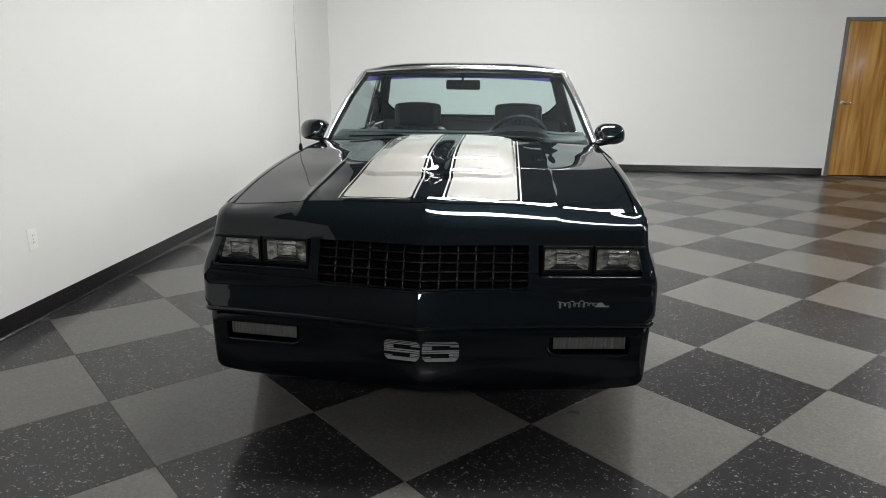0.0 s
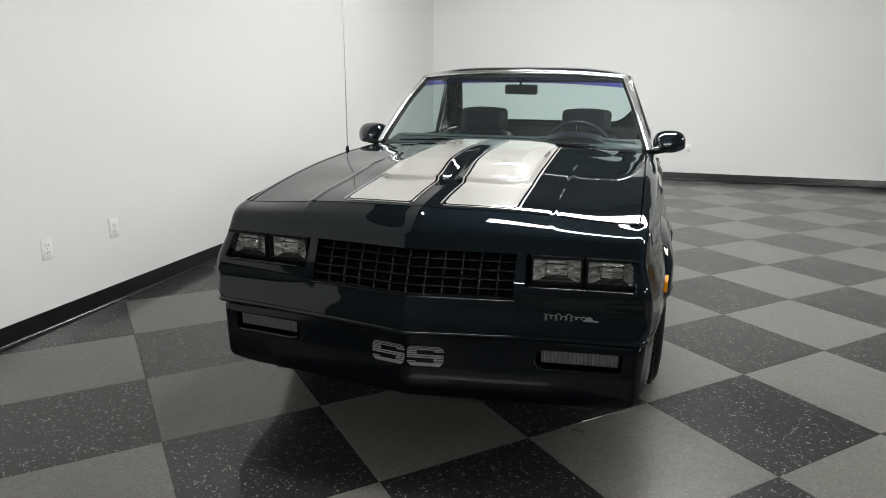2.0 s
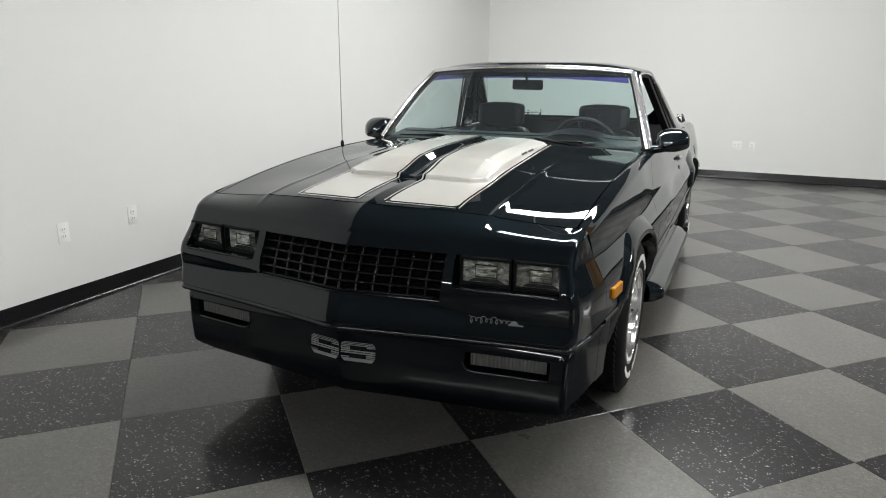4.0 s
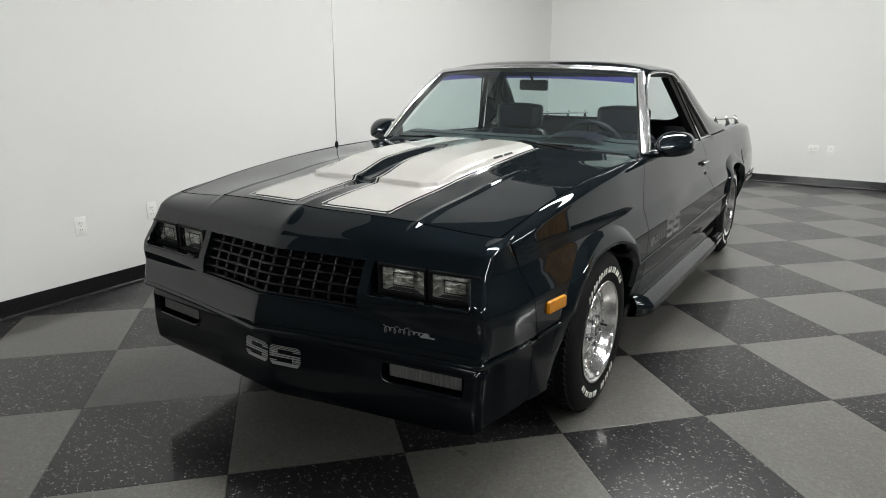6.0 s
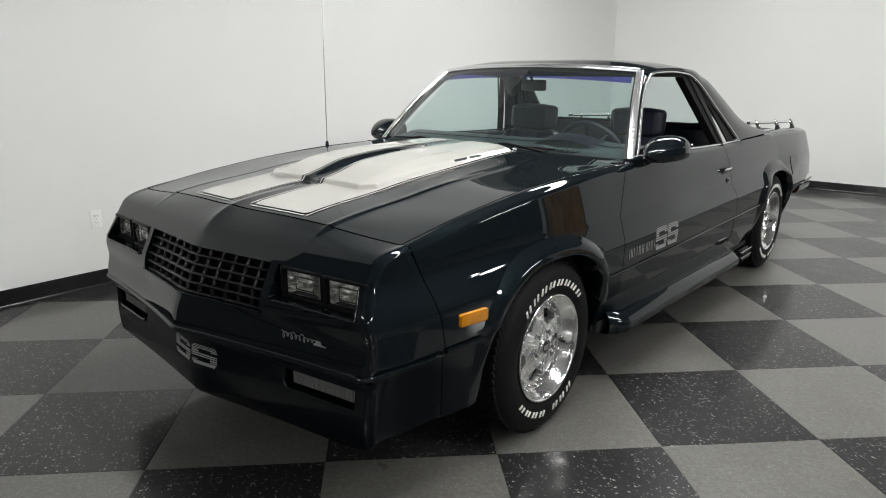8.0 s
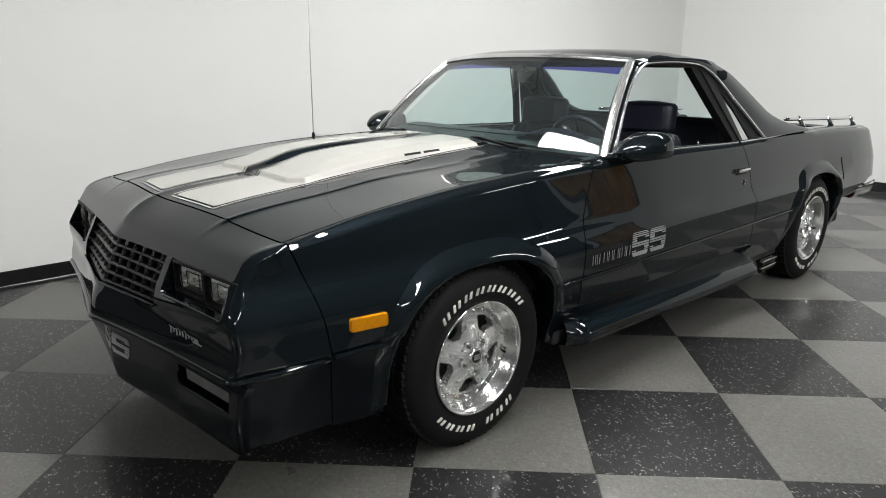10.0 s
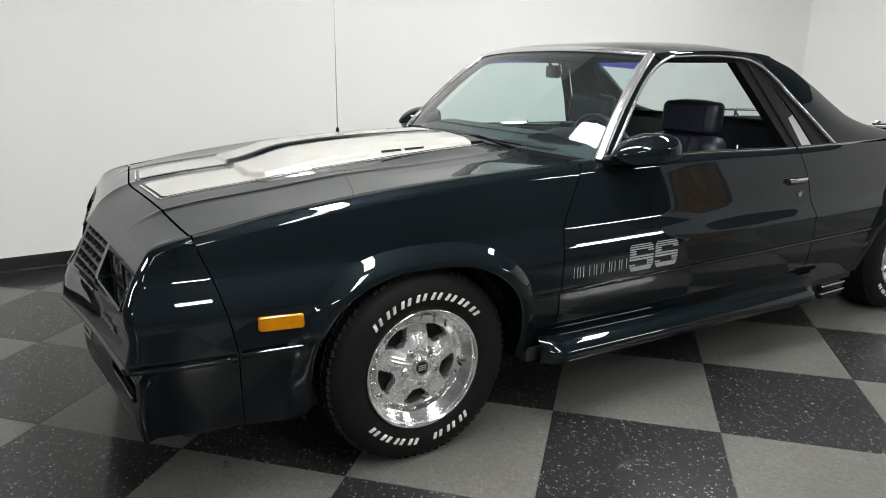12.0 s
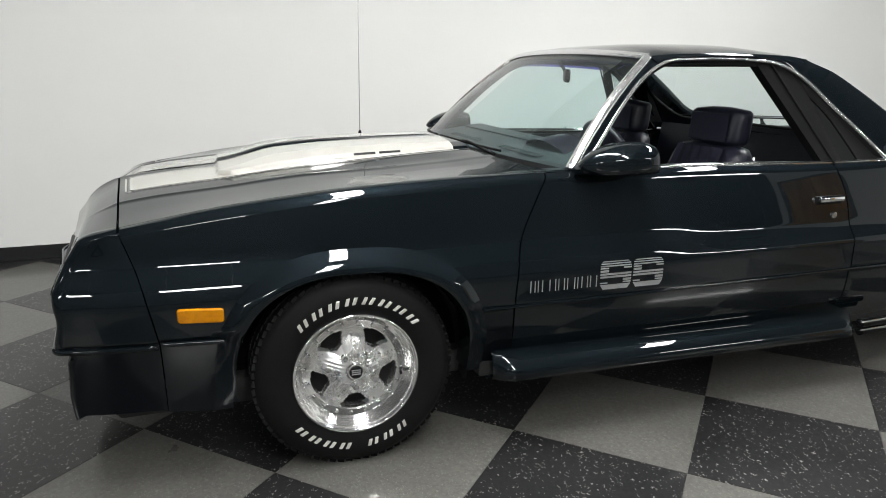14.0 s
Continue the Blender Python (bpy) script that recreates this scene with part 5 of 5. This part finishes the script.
# the backing sheet's near-black colour paints the depth behind the bars
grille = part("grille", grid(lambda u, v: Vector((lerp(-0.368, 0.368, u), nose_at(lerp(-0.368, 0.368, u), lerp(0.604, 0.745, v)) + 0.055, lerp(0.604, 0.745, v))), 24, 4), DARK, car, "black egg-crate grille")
GRM = mat("grille_black", (0.0065, 0.007, 0.008), 0.28, vary=0.1, scale=40, spec=0.30)
for k in range(13):
    x = -0.366 + 0.061 * k
    x = max(-0.366, min(0.366, x))
    pts = [(x, nose_at(x, z) + 0.018, z) for z in np.linspace(0.603, 0.746, 6)]
    bm = bmesh.new()
    ring = []
    for p in pts:
        ring.append([bm.verts.new(Vector(p) + Vector(o)) for o in ((-0.0026, 0, 0), (0.0026, 0, 0), (0.0034, 0.024, 0), (-0.0034, 0.024, 0))])
    for a, b in zip(ring, ring[1:]):
        for j in range(4):
            bm.faces.new((a[j], a[(j + 1) % 4], b[(j + 1) % 4], b[j]))
    part("upright_bar", bm, GRM, grille)
for z in (0.604, 0.632, 0.6605, 0.689, 0.7175, 0.745):
    bm = bmesh.new()
    ring = []
    for x in np.linspace(-0.368, 0.368, 27):
        y = nose_at(x, z) + 0.014
        ring.append([bm.verts.new(Vector((x, y, z)) + Vector(o)) for o in ((0, 0, -0.0024), (0, 0.026, -0.0034), (0, 0.026, 0.0034), (0, 0, 0.0024))])
    for a, b in zip(ring, ring[1:]):
        for j in range(4):
            bm.faces.new((a[j], a[(j + 1) % 4], b[(j + 1) % 4], b[j]))
    part("cross_bar", bm, GRM, grille)
# rounded ledge along the nose, above the turn signals
ledge = [nose_point(u, 0.484) for u in np.linspace(0.0, 1.298, 80)]
pts = [Vector((-q.x, q.y, q.z)) for q in ledge[:0:-1]] + ledge
part("nose_ledge", tube(pts, 0.010, 14), PAINT, car)
# trim round the grille
pts = [(x, nose_at(x, 0.601) - 0.001, 0.601) for x in np.linspace(-0.368, 0.368, 30)]
part("grille_trim", strip(pts, (0, -1, 0.4), 0.008, 0.004), PAINT, grille)


def headlamp(x0, x1, z0, z1, s):
    """A rectangular sealed-beam lamp: black bezel, deep reflector, fluted glass."""
    xm = s * (x0 + x1) / 2
    y = nose_at(xm, 0.70) + 0.030
    w, h = (x1 - x0) / 2, (z1 - z0) / 2
    m = Matrix.Translation((xm, y, (z0 + z1) / 2)) @ Matrix.Rotation(s * radians(6.5), 4, "Z")
    bm = bmesh.new()
    o = [(-w - 0.008, -h - 0.010), (w + 0.008, -h - 0.010), (w + 0.008, h + 0.010), (-w - 0.008, h + 0.010)]
    i = [(-w, -h), (w, -h), (w, h), (-w, h)]
    a = [bm.verts.new((x, -0.012, z)) for x, z in o]
    a2 = [bm.verts.new((x, 0.05, z)) for x, z in o]
    b = [bm.verts.new((x, -0.012, z)) for x, z in i]
    c = [bm.verts.new((x, 0.012, z)) for x, z in i]
    for k in range(4):
        n = (k + 1) % 4
        bm.faces.new((a[k], a[n], b[n], b[k]))
        bm.faces.new((b[k], b[n], c[n], c[k]))
        bm.faces.new((a2[k], a2[n], a[n], a[k]))
    bmesh.ops.bevel(bm, geom=[e for e in bm.edges if e.is_manifold], offset=0.002, segments=1, affect="EDGES")
    lamp = part("headlight", moved(bm, m), BLACK, car, "rectangular clear headlight in a black bezel")
    def bowl(u, v):
        x, z = (2 * u - 1), (2 * v - 1)
        return m @ Vector((x * w, 0.010 + 0.022 * (1 - max(abs(x) ** 3, abs(z) ** 4)), z * h))
    part("reflector", grid(bowl, 20, 14), REFL, lamp)
    # flutes across the middle of the lens, facets at its sides, a dark shelf at its foot
    def flutes(u, v):
        return m @ Vector((lerp(-0.42, 0.42, u) * w, 0.010 + 0.004 * math.sin(v * math.pi * 14), lerp(-0.6, 0.85, v) * h))
    part("flutes", grid(flutes, 6, 56), REFL, lamp, sharp=70)
    bm = bmesh.new()
    bm.faces.new([bm.verts.new(m @ Vector((x * w, 0.009, z * h))) for x, z in ((-0.8, -0.97), (0.8, -0.97), (0.5, -0.66), (-0.5, -0.66))])
    part("shelf", bm, BEZEL, lamp)
    # square shield round the bulb
    ring = [m @ Vector((x * w, 0.004, z * h)) for x, z in ((-0.46, -0.50), (0.46, -0.50), (0.46, 0.52), (-0.46, 0.52))]
    part("bulb_shield", tube(ring, 0.0022, 6, closed=True), BEZEL, lamp)
    def lens(u, v):
        x, z = (2 * u - 1), (2 * v - 1)
        flute = 0.0012 * math.sin(u * math.pi * 26) * (1 if abs(x) < 0.95 else 0)
        return m @ Vector((x * w, -0.004 - 0.010 * (1 - x * x) * (1 - z * z) + flute, z * h))
    g = part("lens", grid(lens, 78, 8), CLEAR, lamp, "fluted clear glass")
    g.visible_shadow = False
    return lamp


for s in (1, -1):
    headlamp(0.416, 0.572, 0.658, 0.737, s)
    headlamp(0.594, 0.750, 0.658, 0.737, s)
    # sheet behind the lamps, its shade put into the colour
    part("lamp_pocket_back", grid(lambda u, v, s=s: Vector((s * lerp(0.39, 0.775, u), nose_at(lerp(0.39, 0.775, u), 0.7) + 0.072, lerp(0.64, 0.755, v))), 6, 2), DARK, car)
    # rolled lower lip of the lamp opening, running up its outer end
    lip = [nose_point(u, 0.647) for u in np.linspace(0.535, 0.968, 24)] + [nose_point(u, z) for u, z in ((0.978, 0.650), (0.983, 0.658), (0.984, 0.69), (0.984, 0.735))]
    lip = [flip(p + Vector((0, -0.0005, 0)), s) for p in lip]
    part("lamp_lip", tube(lip, [0.001] + [0.0042] * 23 + [0.0042, 0.004, 0.0035, 0.001], 10), PAINT, car)
    # turn signal in its pocket
    def sig(u, v, s=s, dy=0.0):
        x = lerp(0.460, 0.712, u)
        return Vector((s * x, nose_at(x, 0.40) + 0.016 + dy + 0.0015 * math.sin(u * 130), lerp(0.379, 0.422, v)))
    part("turn_signal", grid(sig, 120, 3), LENS, car, "clear ribbed turn-signal lens")
    part("turn_signal_pocket", grid(lambda u, v, s=s: Vector((s * lerp(0.43, 0.73, u), nose_at(lerp(0.43, 0.73, u), 0.40) + 0.055, lerp(0.355, 0.435, v))), 8, 2), PAINT, car)
    pts = [(s * x, nose_at(x, z) - 0.001, z) for x, z in [(0.438, 0.400), (0.440, 0.385), (0.447, 0.372), (0.462, 0.365)] + [(x, 0.3625) for x in np.linspace(0.48, 0.70, 14)] + [(0.722, 0.366)]]
    part("turn_signal_lip", tube(pts, [0.0015, 0.004, 0.0055, 0.006] + [0.006] * 14 + [0.002], 10), PAINT, car)
    # amber side marker
    def mk(u, v, s=s):
        # rounded corners, a flat face with a narrow sloping rim, a faint step along its middle
        a, b = 2 * u - 1, 2 * v - 1
        ex, ez = max(0.0, abs(a) - 0.84) / 0.16, max(0.0, abs(b) - 0.58) / 0.42
        r = math.hypot(ex, ez)
        if r > 1.0:
            a = math.copysign(0.84 + 0.16 * ex / r, a) if ex > 0 else a
            b = math.copysign(0.58 + 0.42 * ez / r, b) if ez > 0 else b
        y, z = 1.541 + 0.066 * a, 0.578 + 0.0225 * b - 0.0035 * a
        rim = max(0.0, min(1.0, (min(r, 1.0) - 0.70) / 0.30))
        return Vector((s * (side_x(y, z) + 0.010 - 0.012 * rim ** 2), y, z))
    part("side_marker", grid(mk, 48, 24), AMBER, car, "amber side marker lens", sharp=40)


def logo(place, along, up, out, width, height, name):
    """Twin striped silver blocks with a dark slot in each, as plain bars."""
    along, up, out = Vector(along), Vector(up), Vector(out)
    rows = ((0.0, 0.17), (0.20, 0.25), (0.28, 0.36), (0.395, 0.465), (0.495, 0.565), (0.595, 0.675), (0.705, 0.755), (0.785, 0.83), (0.865, 0.905), (0.94, 0.97))
    insets = (0.05, 0.006, 0, 0, 0, 0, 0, 0.004, 0.015, 0.05)
    home = None
    for blk in range(2):
        for k, (a, b) in enumerate(rows):
            spans = {1: [(0.0, 0.12), (0.355, 0.485)], 2: [(0.355, 0.485)], 5: [(0.0, 0.13)], 6: [(0.0, 0.13), (0.365, 0.485)]}.get(k, [(0.0, 0.485)])
            for p, q in spans:
                p, q = p + blk * 0.515, q + blk * 0.515
                inset = insets[k]
                bm = bmesh.new()
                vs = []
                for f, g in ((p + (inset if k < 5 else inset * 0.5), a), (q - (inset if k < 5 else inset * 0.5), a), (q - (inset * 0.1 if k < 5 else inset), b), (p + (inset * 0.1 if k < 5 else inset), b)):
                    vs.append(bm.verts.new(place(f * width, g * height)))
                bm.faces.new(vs)
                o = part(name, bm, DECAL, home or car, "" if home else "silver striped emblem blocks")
                home = home or o
    return home


logo(lambda a, b: Vector((-0.128 + a, nose_at(-0.128 + a, 0.346 + b) - 0.0025, 0.346 + b)), (1, 0, 0), (0, 0, 1), (0, -1, 0), 0.262, 0.072, "emblem")


def side_place(s, y0, z0):
    return lambda a, b: Vector((s * (side_x(y0 + a, z0 + b) + 0.002), y0 + a, z0 + b - 0.008 * a))


for s in (1, -1):
    pl = side_place(s, 2.870, 0.535)
    logo(pl, (0, 1, 0), (0, 0, 1), (s, 0, 0), 0.262, 0.106, "door_emblem")
    # a line of thin bars in place of the model lettering
    y = 2.600
    first_bar = None
    for k, wid in enumerate((0.020, 0.020, 0, 0.026, 0.026, 0.032, 0.008, 0.026, 0.028)):
        if wid == 0:
            y += 0.016
            continue
        p2 = side_place(s, y, 0.550)
        lines = [((0, 0.0), (0.004, 0.042)), ((wid - 0.004, 0), (wid, 0.042))] if wid > 0.01 else [((0, 0.0), (0.004, 0.042))]
        for (a0, b0), (a1, b1) in lines:
            bm = bmesh.new()
            bm.faces.new([bm.verts.new(p2(a, b)) for a, b in ((a0, b0), (a1, b0), (a1, b1), (a0, b1))])
            o = part("lettering_bar", bm, DECAL, first_bar or car, "" if first_bar else "thin silver bars in a row on the door")
            first_bar = first_bar or o
        y += wid + 0.008
# script badge: a thin looping bar with three tall loops, and a small block at its end
def loop_at(t):
    tall = max(math.exp(-((t - c) / 0.07) ** 2) for c in (0.04, 0.30, 0.55))
    return 0.465 + 0.150 * t + 0.0065 * math.sin(t * 58), 0.556 + (0.0045 + 0.0085 * tall) * math.cos(t * 58)


pts = [(x, nose_at(x, 0.556) - 0.003, z) for x, z in (loop_at(t) for t in np.linspace(0, 1, 240))]
badge = part("script_badge", tube(pts, 0.0012, 5), DECAL, car, "small silver script badge as a wavy bar")
part("badge_bar", grid(lambda u, v: Vector((lerp(0.592, 0.640, u), nose_at(lerp(0.592, 0.640, u), 0.55) - 0.003, 0.546 + v * (0.005 + 0.012 * math.sin(math.pi * min(1.0, u * 1.3)) ** 2))), 24, 1), DECAL, badge)

# antenna on the far fender
mast = part("antenna", tube([(-0.800, 2.38, 0.925), (-0.800, 2.38, 0.951), (-0.800, 2.38, 0.962)], [0.011, 0.009, 0.004], 12), BLACK, car, "thin metal whip antenna on the fender")
part("whip", tube([(-0.800, 2.38, 0.955), (-0.805, 2.385, 1.4), (-0.812, 2.392, 1.84)], [0.0026, 0.0022, 0.0016], 8), WHIP, mast)


# ---- inside the cab ----
part("cab_floor", boxed(-0.73, 2.6, 0.28, 0.73, 4.3, 0.33), CLOTH, car)
part("headliner", grid(lambda u, v: roof(u, v) - Vector((0, 0, 0.028)), 20, 12), LINER, car)
def dash_top(u, v):
    x = lerp(-0.74, 0.74, u)
    prof = [(2.70, 0.935), (2.85, 0.960), (3.00, 0.985), (3.07, 0.990), (3.105, 0.965), (3.09, 0.70), (3.02, 0.55)]
    k = v * 6
    i = min(int(k), 5)
    y, z = (lerp(prof[i][q], prof[i + 1][q], k - i) for q in (0, 1))
    hoodie = 0.014 * max(0.0, 1 - ((x - 0.36) / 0.22) ** 2) if y > 2.9 and z > 0.85 else 0
    return Vector((x, y - 0.08 * (1 - (x / 0.74) ** 2) * (1 if y < 2.8 else 0.2), z + hoodie))
part("dashboard", grid(dash_top, 40, 18), DASH, car, "slate-coloured dashboard with instrument hood", sharp=50)
def dash_at(x, y, lift):
    """A point over the padded top of the dashboard."""
    z = curve(y, (2.70, 0.935), (2.85, 0.960), (3.00, 0.985), (3.07, 0.990))
    return Vector((x, y, z + 0.014 * max(0.0, 1 - ((x - 0.36) / 0.22) ** 2) * (1 if y > 2.9 else 0) + lift))
for x0, x1 in ((-0.50, -0.12), (0.12, 0.50)):
    vent = part("defroster_vent", grid(lambda u, v, x0=x0, x1=x1: dash_at(lerp(x0, x1, u), lerp(2.80, 2.835, v), 0.006), 12, 2), BLACK, car, "black slotted defroster vent on the dash")
    for k in range(14):
        x = lerp(x0 + 0.012, x1 - 0.012, k / 13)
        part("slat", strip([dash_at(x, y, 0.007) for y in (2.802, 2.818, 2.833)], (0, 0, 1), 0.004, 0.004), DASH, vent)
part("dash_seam", strip([dash_at(x, 2.95, 0.004) for x in np.linspace(-0.70, 0.70, 40)], (0, -0.2, 1), 0.006, 0.004), VINYL, car)
hood_pts = [Vector((0.36 + 0.20 * math.cos(a), 3.06 - 0.05 * math.sin(a), 0.955 + 0.075 * math.sin(a))) for a in np.linspace(0, math.pi, 24)]
part("instrument_hood", grid(lambda u, v: hood_pts[round(u * 23)] + Vector((0, -0.13 * v, -0.02 * v)), 23, 4), VINYL, car, "dark instrument hood over the gauges", sharp=60)
part("gauge_panel", grid(lambda u, v: Vector((lerp(0.18, 0.54, u), 3.05, lerp(0.90, 1.005 - 0.04 * (2 * u - 1) ** 2, v))), 12, 3), BLACK, car)
wheel_m = Matrix.Translation((0.36, 3.22, 0.905)) @ Matrix.Rotation(radians(-66), 4, "X")
ring = [wheel_m @ Vector((0.185 * math.cos(a), 0.185 * math.sin(a), 0)) for a in np.linspace(0, 2 * math.pi, 48, endpoint=False)]
sw = part("steering_wheel", tube(ring, 0.014, 10, closed=True), VINYL, car, "dark vinyl-rimmed steering wheel")
for a in (0.15, math.pi - 0.15, -math.pi / 2):
    part("spoke", tube([wheel_m @ Vector((0, 0, -0.02)), wheel_m @ Vector((0.18 * math.cos(a), 0.18 * math.sin(a), 0))], [0.012, 0.008], 8), BLACK, sw)
part("hub", moved(boxed(-0.07, -0.05, -0.03, 0.07, 0.05, 0.005, bevel=0.012), wheel_m), VINYL, sw)
part("column", tube([wheel_m @ Vector((0, 0, -0.03)), (0.36, 2.98, 0.80)], [0.03, 0.04], 12), DASH, sw)


def bucket_seat(s):
    xm = s * 0.36
    def cushion(u, v):
        a = 2 * math.pi * v
        y = lerp(3.18, 3.64, u)
        w = 0.26 * (1 - 0.3 * max(0, 0.12 - u) / 0.12)
        return Vector((xm + math.copysign(abs(math.cos(a)) ** 0.6, math.cos(a)) * w, y, 0.52 + 0.03 * (1 - u) + math.copysign(abs(math.sin(a)) ** 0.6, math.sin(a)) * 0.10 - (0.03 * math.cos((math.cos(a)) * 1.5) if math.sin(a) > 0 else 0)))
    seat = part("seat", grid(cushion, 12, 32), VINYL, car, "navy bucket seat with cloth centre and headrest")
    def slab_pt(cx, cy0, cz0, cy1, cz1, hw0, hw1, th):
        def f(u, v):
            a = 2 * math.pi * v
            k = u
            e = math.sqrt(max(0.0, 1 - (2 * abs(k - 0.5)) ** 8))
            hw, c = lerp(hw0, hw1, k) * (0.35 + 0.65 * e), math.cos(a)
            y = lerp(cy0, cy1, k) + math.copysign(abs(math.sin(a)) ** 0.7, math.sin(a)) * th * (0.2 + 0.8 * e)
            return Vector((cx + math.copysign(abs(c) ** 0.68, c) * hw, y, lerp(cz0, cz1, k)))
        return f
    back = part("backrest", grid(slab_pt(xm, 3.60, 0.50, 3.775, 0.985, 0.255, 0.225, 0.075), 20, 36), VINYL, seat)
    part("insert", grid(lambda u, v: Vector((xm + lerp(-0.15, 0.15, u), lerp(3.62, 3.77, v) - 0.080 - 0.004 * math.cos(u * math.pi * 10), lerp(0.58, 0.965, v))), 40, 8), CLOTH, back, "navy cloth insert")
    head = part("headrest", grid(slab_pt(xm, 3.775, 0.965, 3.79, 1.135, 0.165, 0.168, 0.062), 16, 36), VINYL, seat)
    part("headrest_insert", grid(lambda u, v: Vector((xm + lerp(-0.12, 0.12, u), lerp(3.78, 3.79, v) - 0.066, lerp(0.99, 1.108, v))), 10, 4), CLOTH, head)


bucket_seat(1)
bucket_seat(-1)
part("console", boxed(-0.10, 3.05, 0.33, 0.10, 3.85, 0.60, bevel=0.02), VINYL, car)
part("rear_trim", grid(lambda u, v: Vector((lerp(-0.70, 0.70, u), lerp(4.18, 4.27, v), lerp(0.35, 0.985, v))), 10, 6), VINYL, car)
for s in (1, -1):
    part("pillar_trim", grid(lambda u, v, s=s: flip(windshield(0.97, v) + Vector((0.01 * u, 0.02 + 0.05 * u, -0.01)), s), 3, 12), VINYL, car)
m = part("interior_mirror", moved(boxed(-0.12, -0.012, -0.030, 0.12, 0.014, 0.030, bevel=0.011), Matrix.Translation((0.0, 3.19, 1.262)) @ Matrix.Rotation(radians(-27), 4, "Z")), BLACK, car, "black interior mirror on a stalk")
part("stalk", tube([(0, 3.19, 1.275), (0, 3.16, 1.31), (0, 3.14, 1.355)], 0.008, 8), BLACK, m)
OFF = Vector((0, 0, 0))


# ---- floor tiles, laid diagonally to the walls ----
TS = 0.6096
SQ = math.sqrt(0.5)


def clip_poly(poly, keep):
    """Cuts a polygon by the half plane keep(p) >= 0."""
    out = []
    for k, p in enumerate(poly):
        q = poly[(k + 1) % len(poly)]
        a, b = keep(p), keep(q)
        if a >= 0:
            out.append(p)
        if (a >= 0) != (b >= 0):
            t = a / (a - b)
            out.append((p[0] + (q[0] - p[0]) * t, p[1] + (q[1] - p[1]) * t))
    return out


def tile_mesh(bm, poly, z=0.0):
    cx, cy = sum(p[0] for p in poly) / len(poly), sum(p[1] for p in poly) / len(poly)
    def ring(inset, h):
        return [bm.verts.new((x + (cx - x) * inset, y + (cy - y) * inset, h)) for x, y in poly]
    a, b, c = ring(0.0015, -0.006), ring(0.0015, z - 0.0008), ring(0.0045, z)
    n = len(poly)
    for lo, hi in ((a, b), (b, c)):
        for k in range(n):
            bm.faces.new((lo[k], lo[(k + 1) % n], hi[(k + 1) % n], hi[k]))
    bm.faces.new(c)


lines = (lambda p: p[0] - left_x(p[1]), lambda p: RIGHT - p[0], lambda p: FAR - p[1], lambda p: p[1] - BACK)
shared = {}
rest = {0: bmesh.new(), 1: bmesh.new()}
count = 0
cells = []
for i in range(-14, 32):
    for j in range(-18, 24):
        X, Y = (i + 0.5 - j - 0.5) * TS * SQ, (i + j + 1) * TS * SQ
        if left_x(Y) - 0.5 < X < RIGHT + 0.5 and BACK - 0.5 < Y < FAR + 0.5:
            cells.append((math.hypot(X - 1.0, Y - 3.2), i, j, X, Y))
cells.sort()
for dist, i, j, X, Y in cells:
    poly = [((a - b) * TS * SQ, (a + b) * TS * SQ) for a, b in ((i, j), (i + 1, j), (i + 1, j + 1), (i, j + 1))]
    whole = all(f(p) >= 0 for p in poly for f in lines)
    if not whole:
        for f in lines:
            poly = clip_poly(poly, f) if poly else poly
        if len(poly) < 3:
            continue
    dark = (i + j) % 2
    if count < 300:
        key = dark if whole else (i, j)
        if key not in shared:
            bm = bmesh.new()
            tile_mesh(bm, [(x - X, y - Y) for x, y in poly])
            me = bpy.data.meshes.new("tile")
            bm.to_mesh(me)
            bm.free()
            me.materials.append(DARK_T if dark else LIGHT_T)
            shared[key] = me
        ob = new("tile", shared[key])
        ob.parent = floor
        ob.location = (X, Y, 0)
        count += 1
    else:
        tile_mesh(rest[dark], poly)
for dark, bm in rest.items():
    if len(bm.faces):
        ob = part("tiles", bm, DARK_T if dark else LIGHT_T, floor, sharp=1)
        tagged(ob, kind="stuff")
    else:
        bm.free()
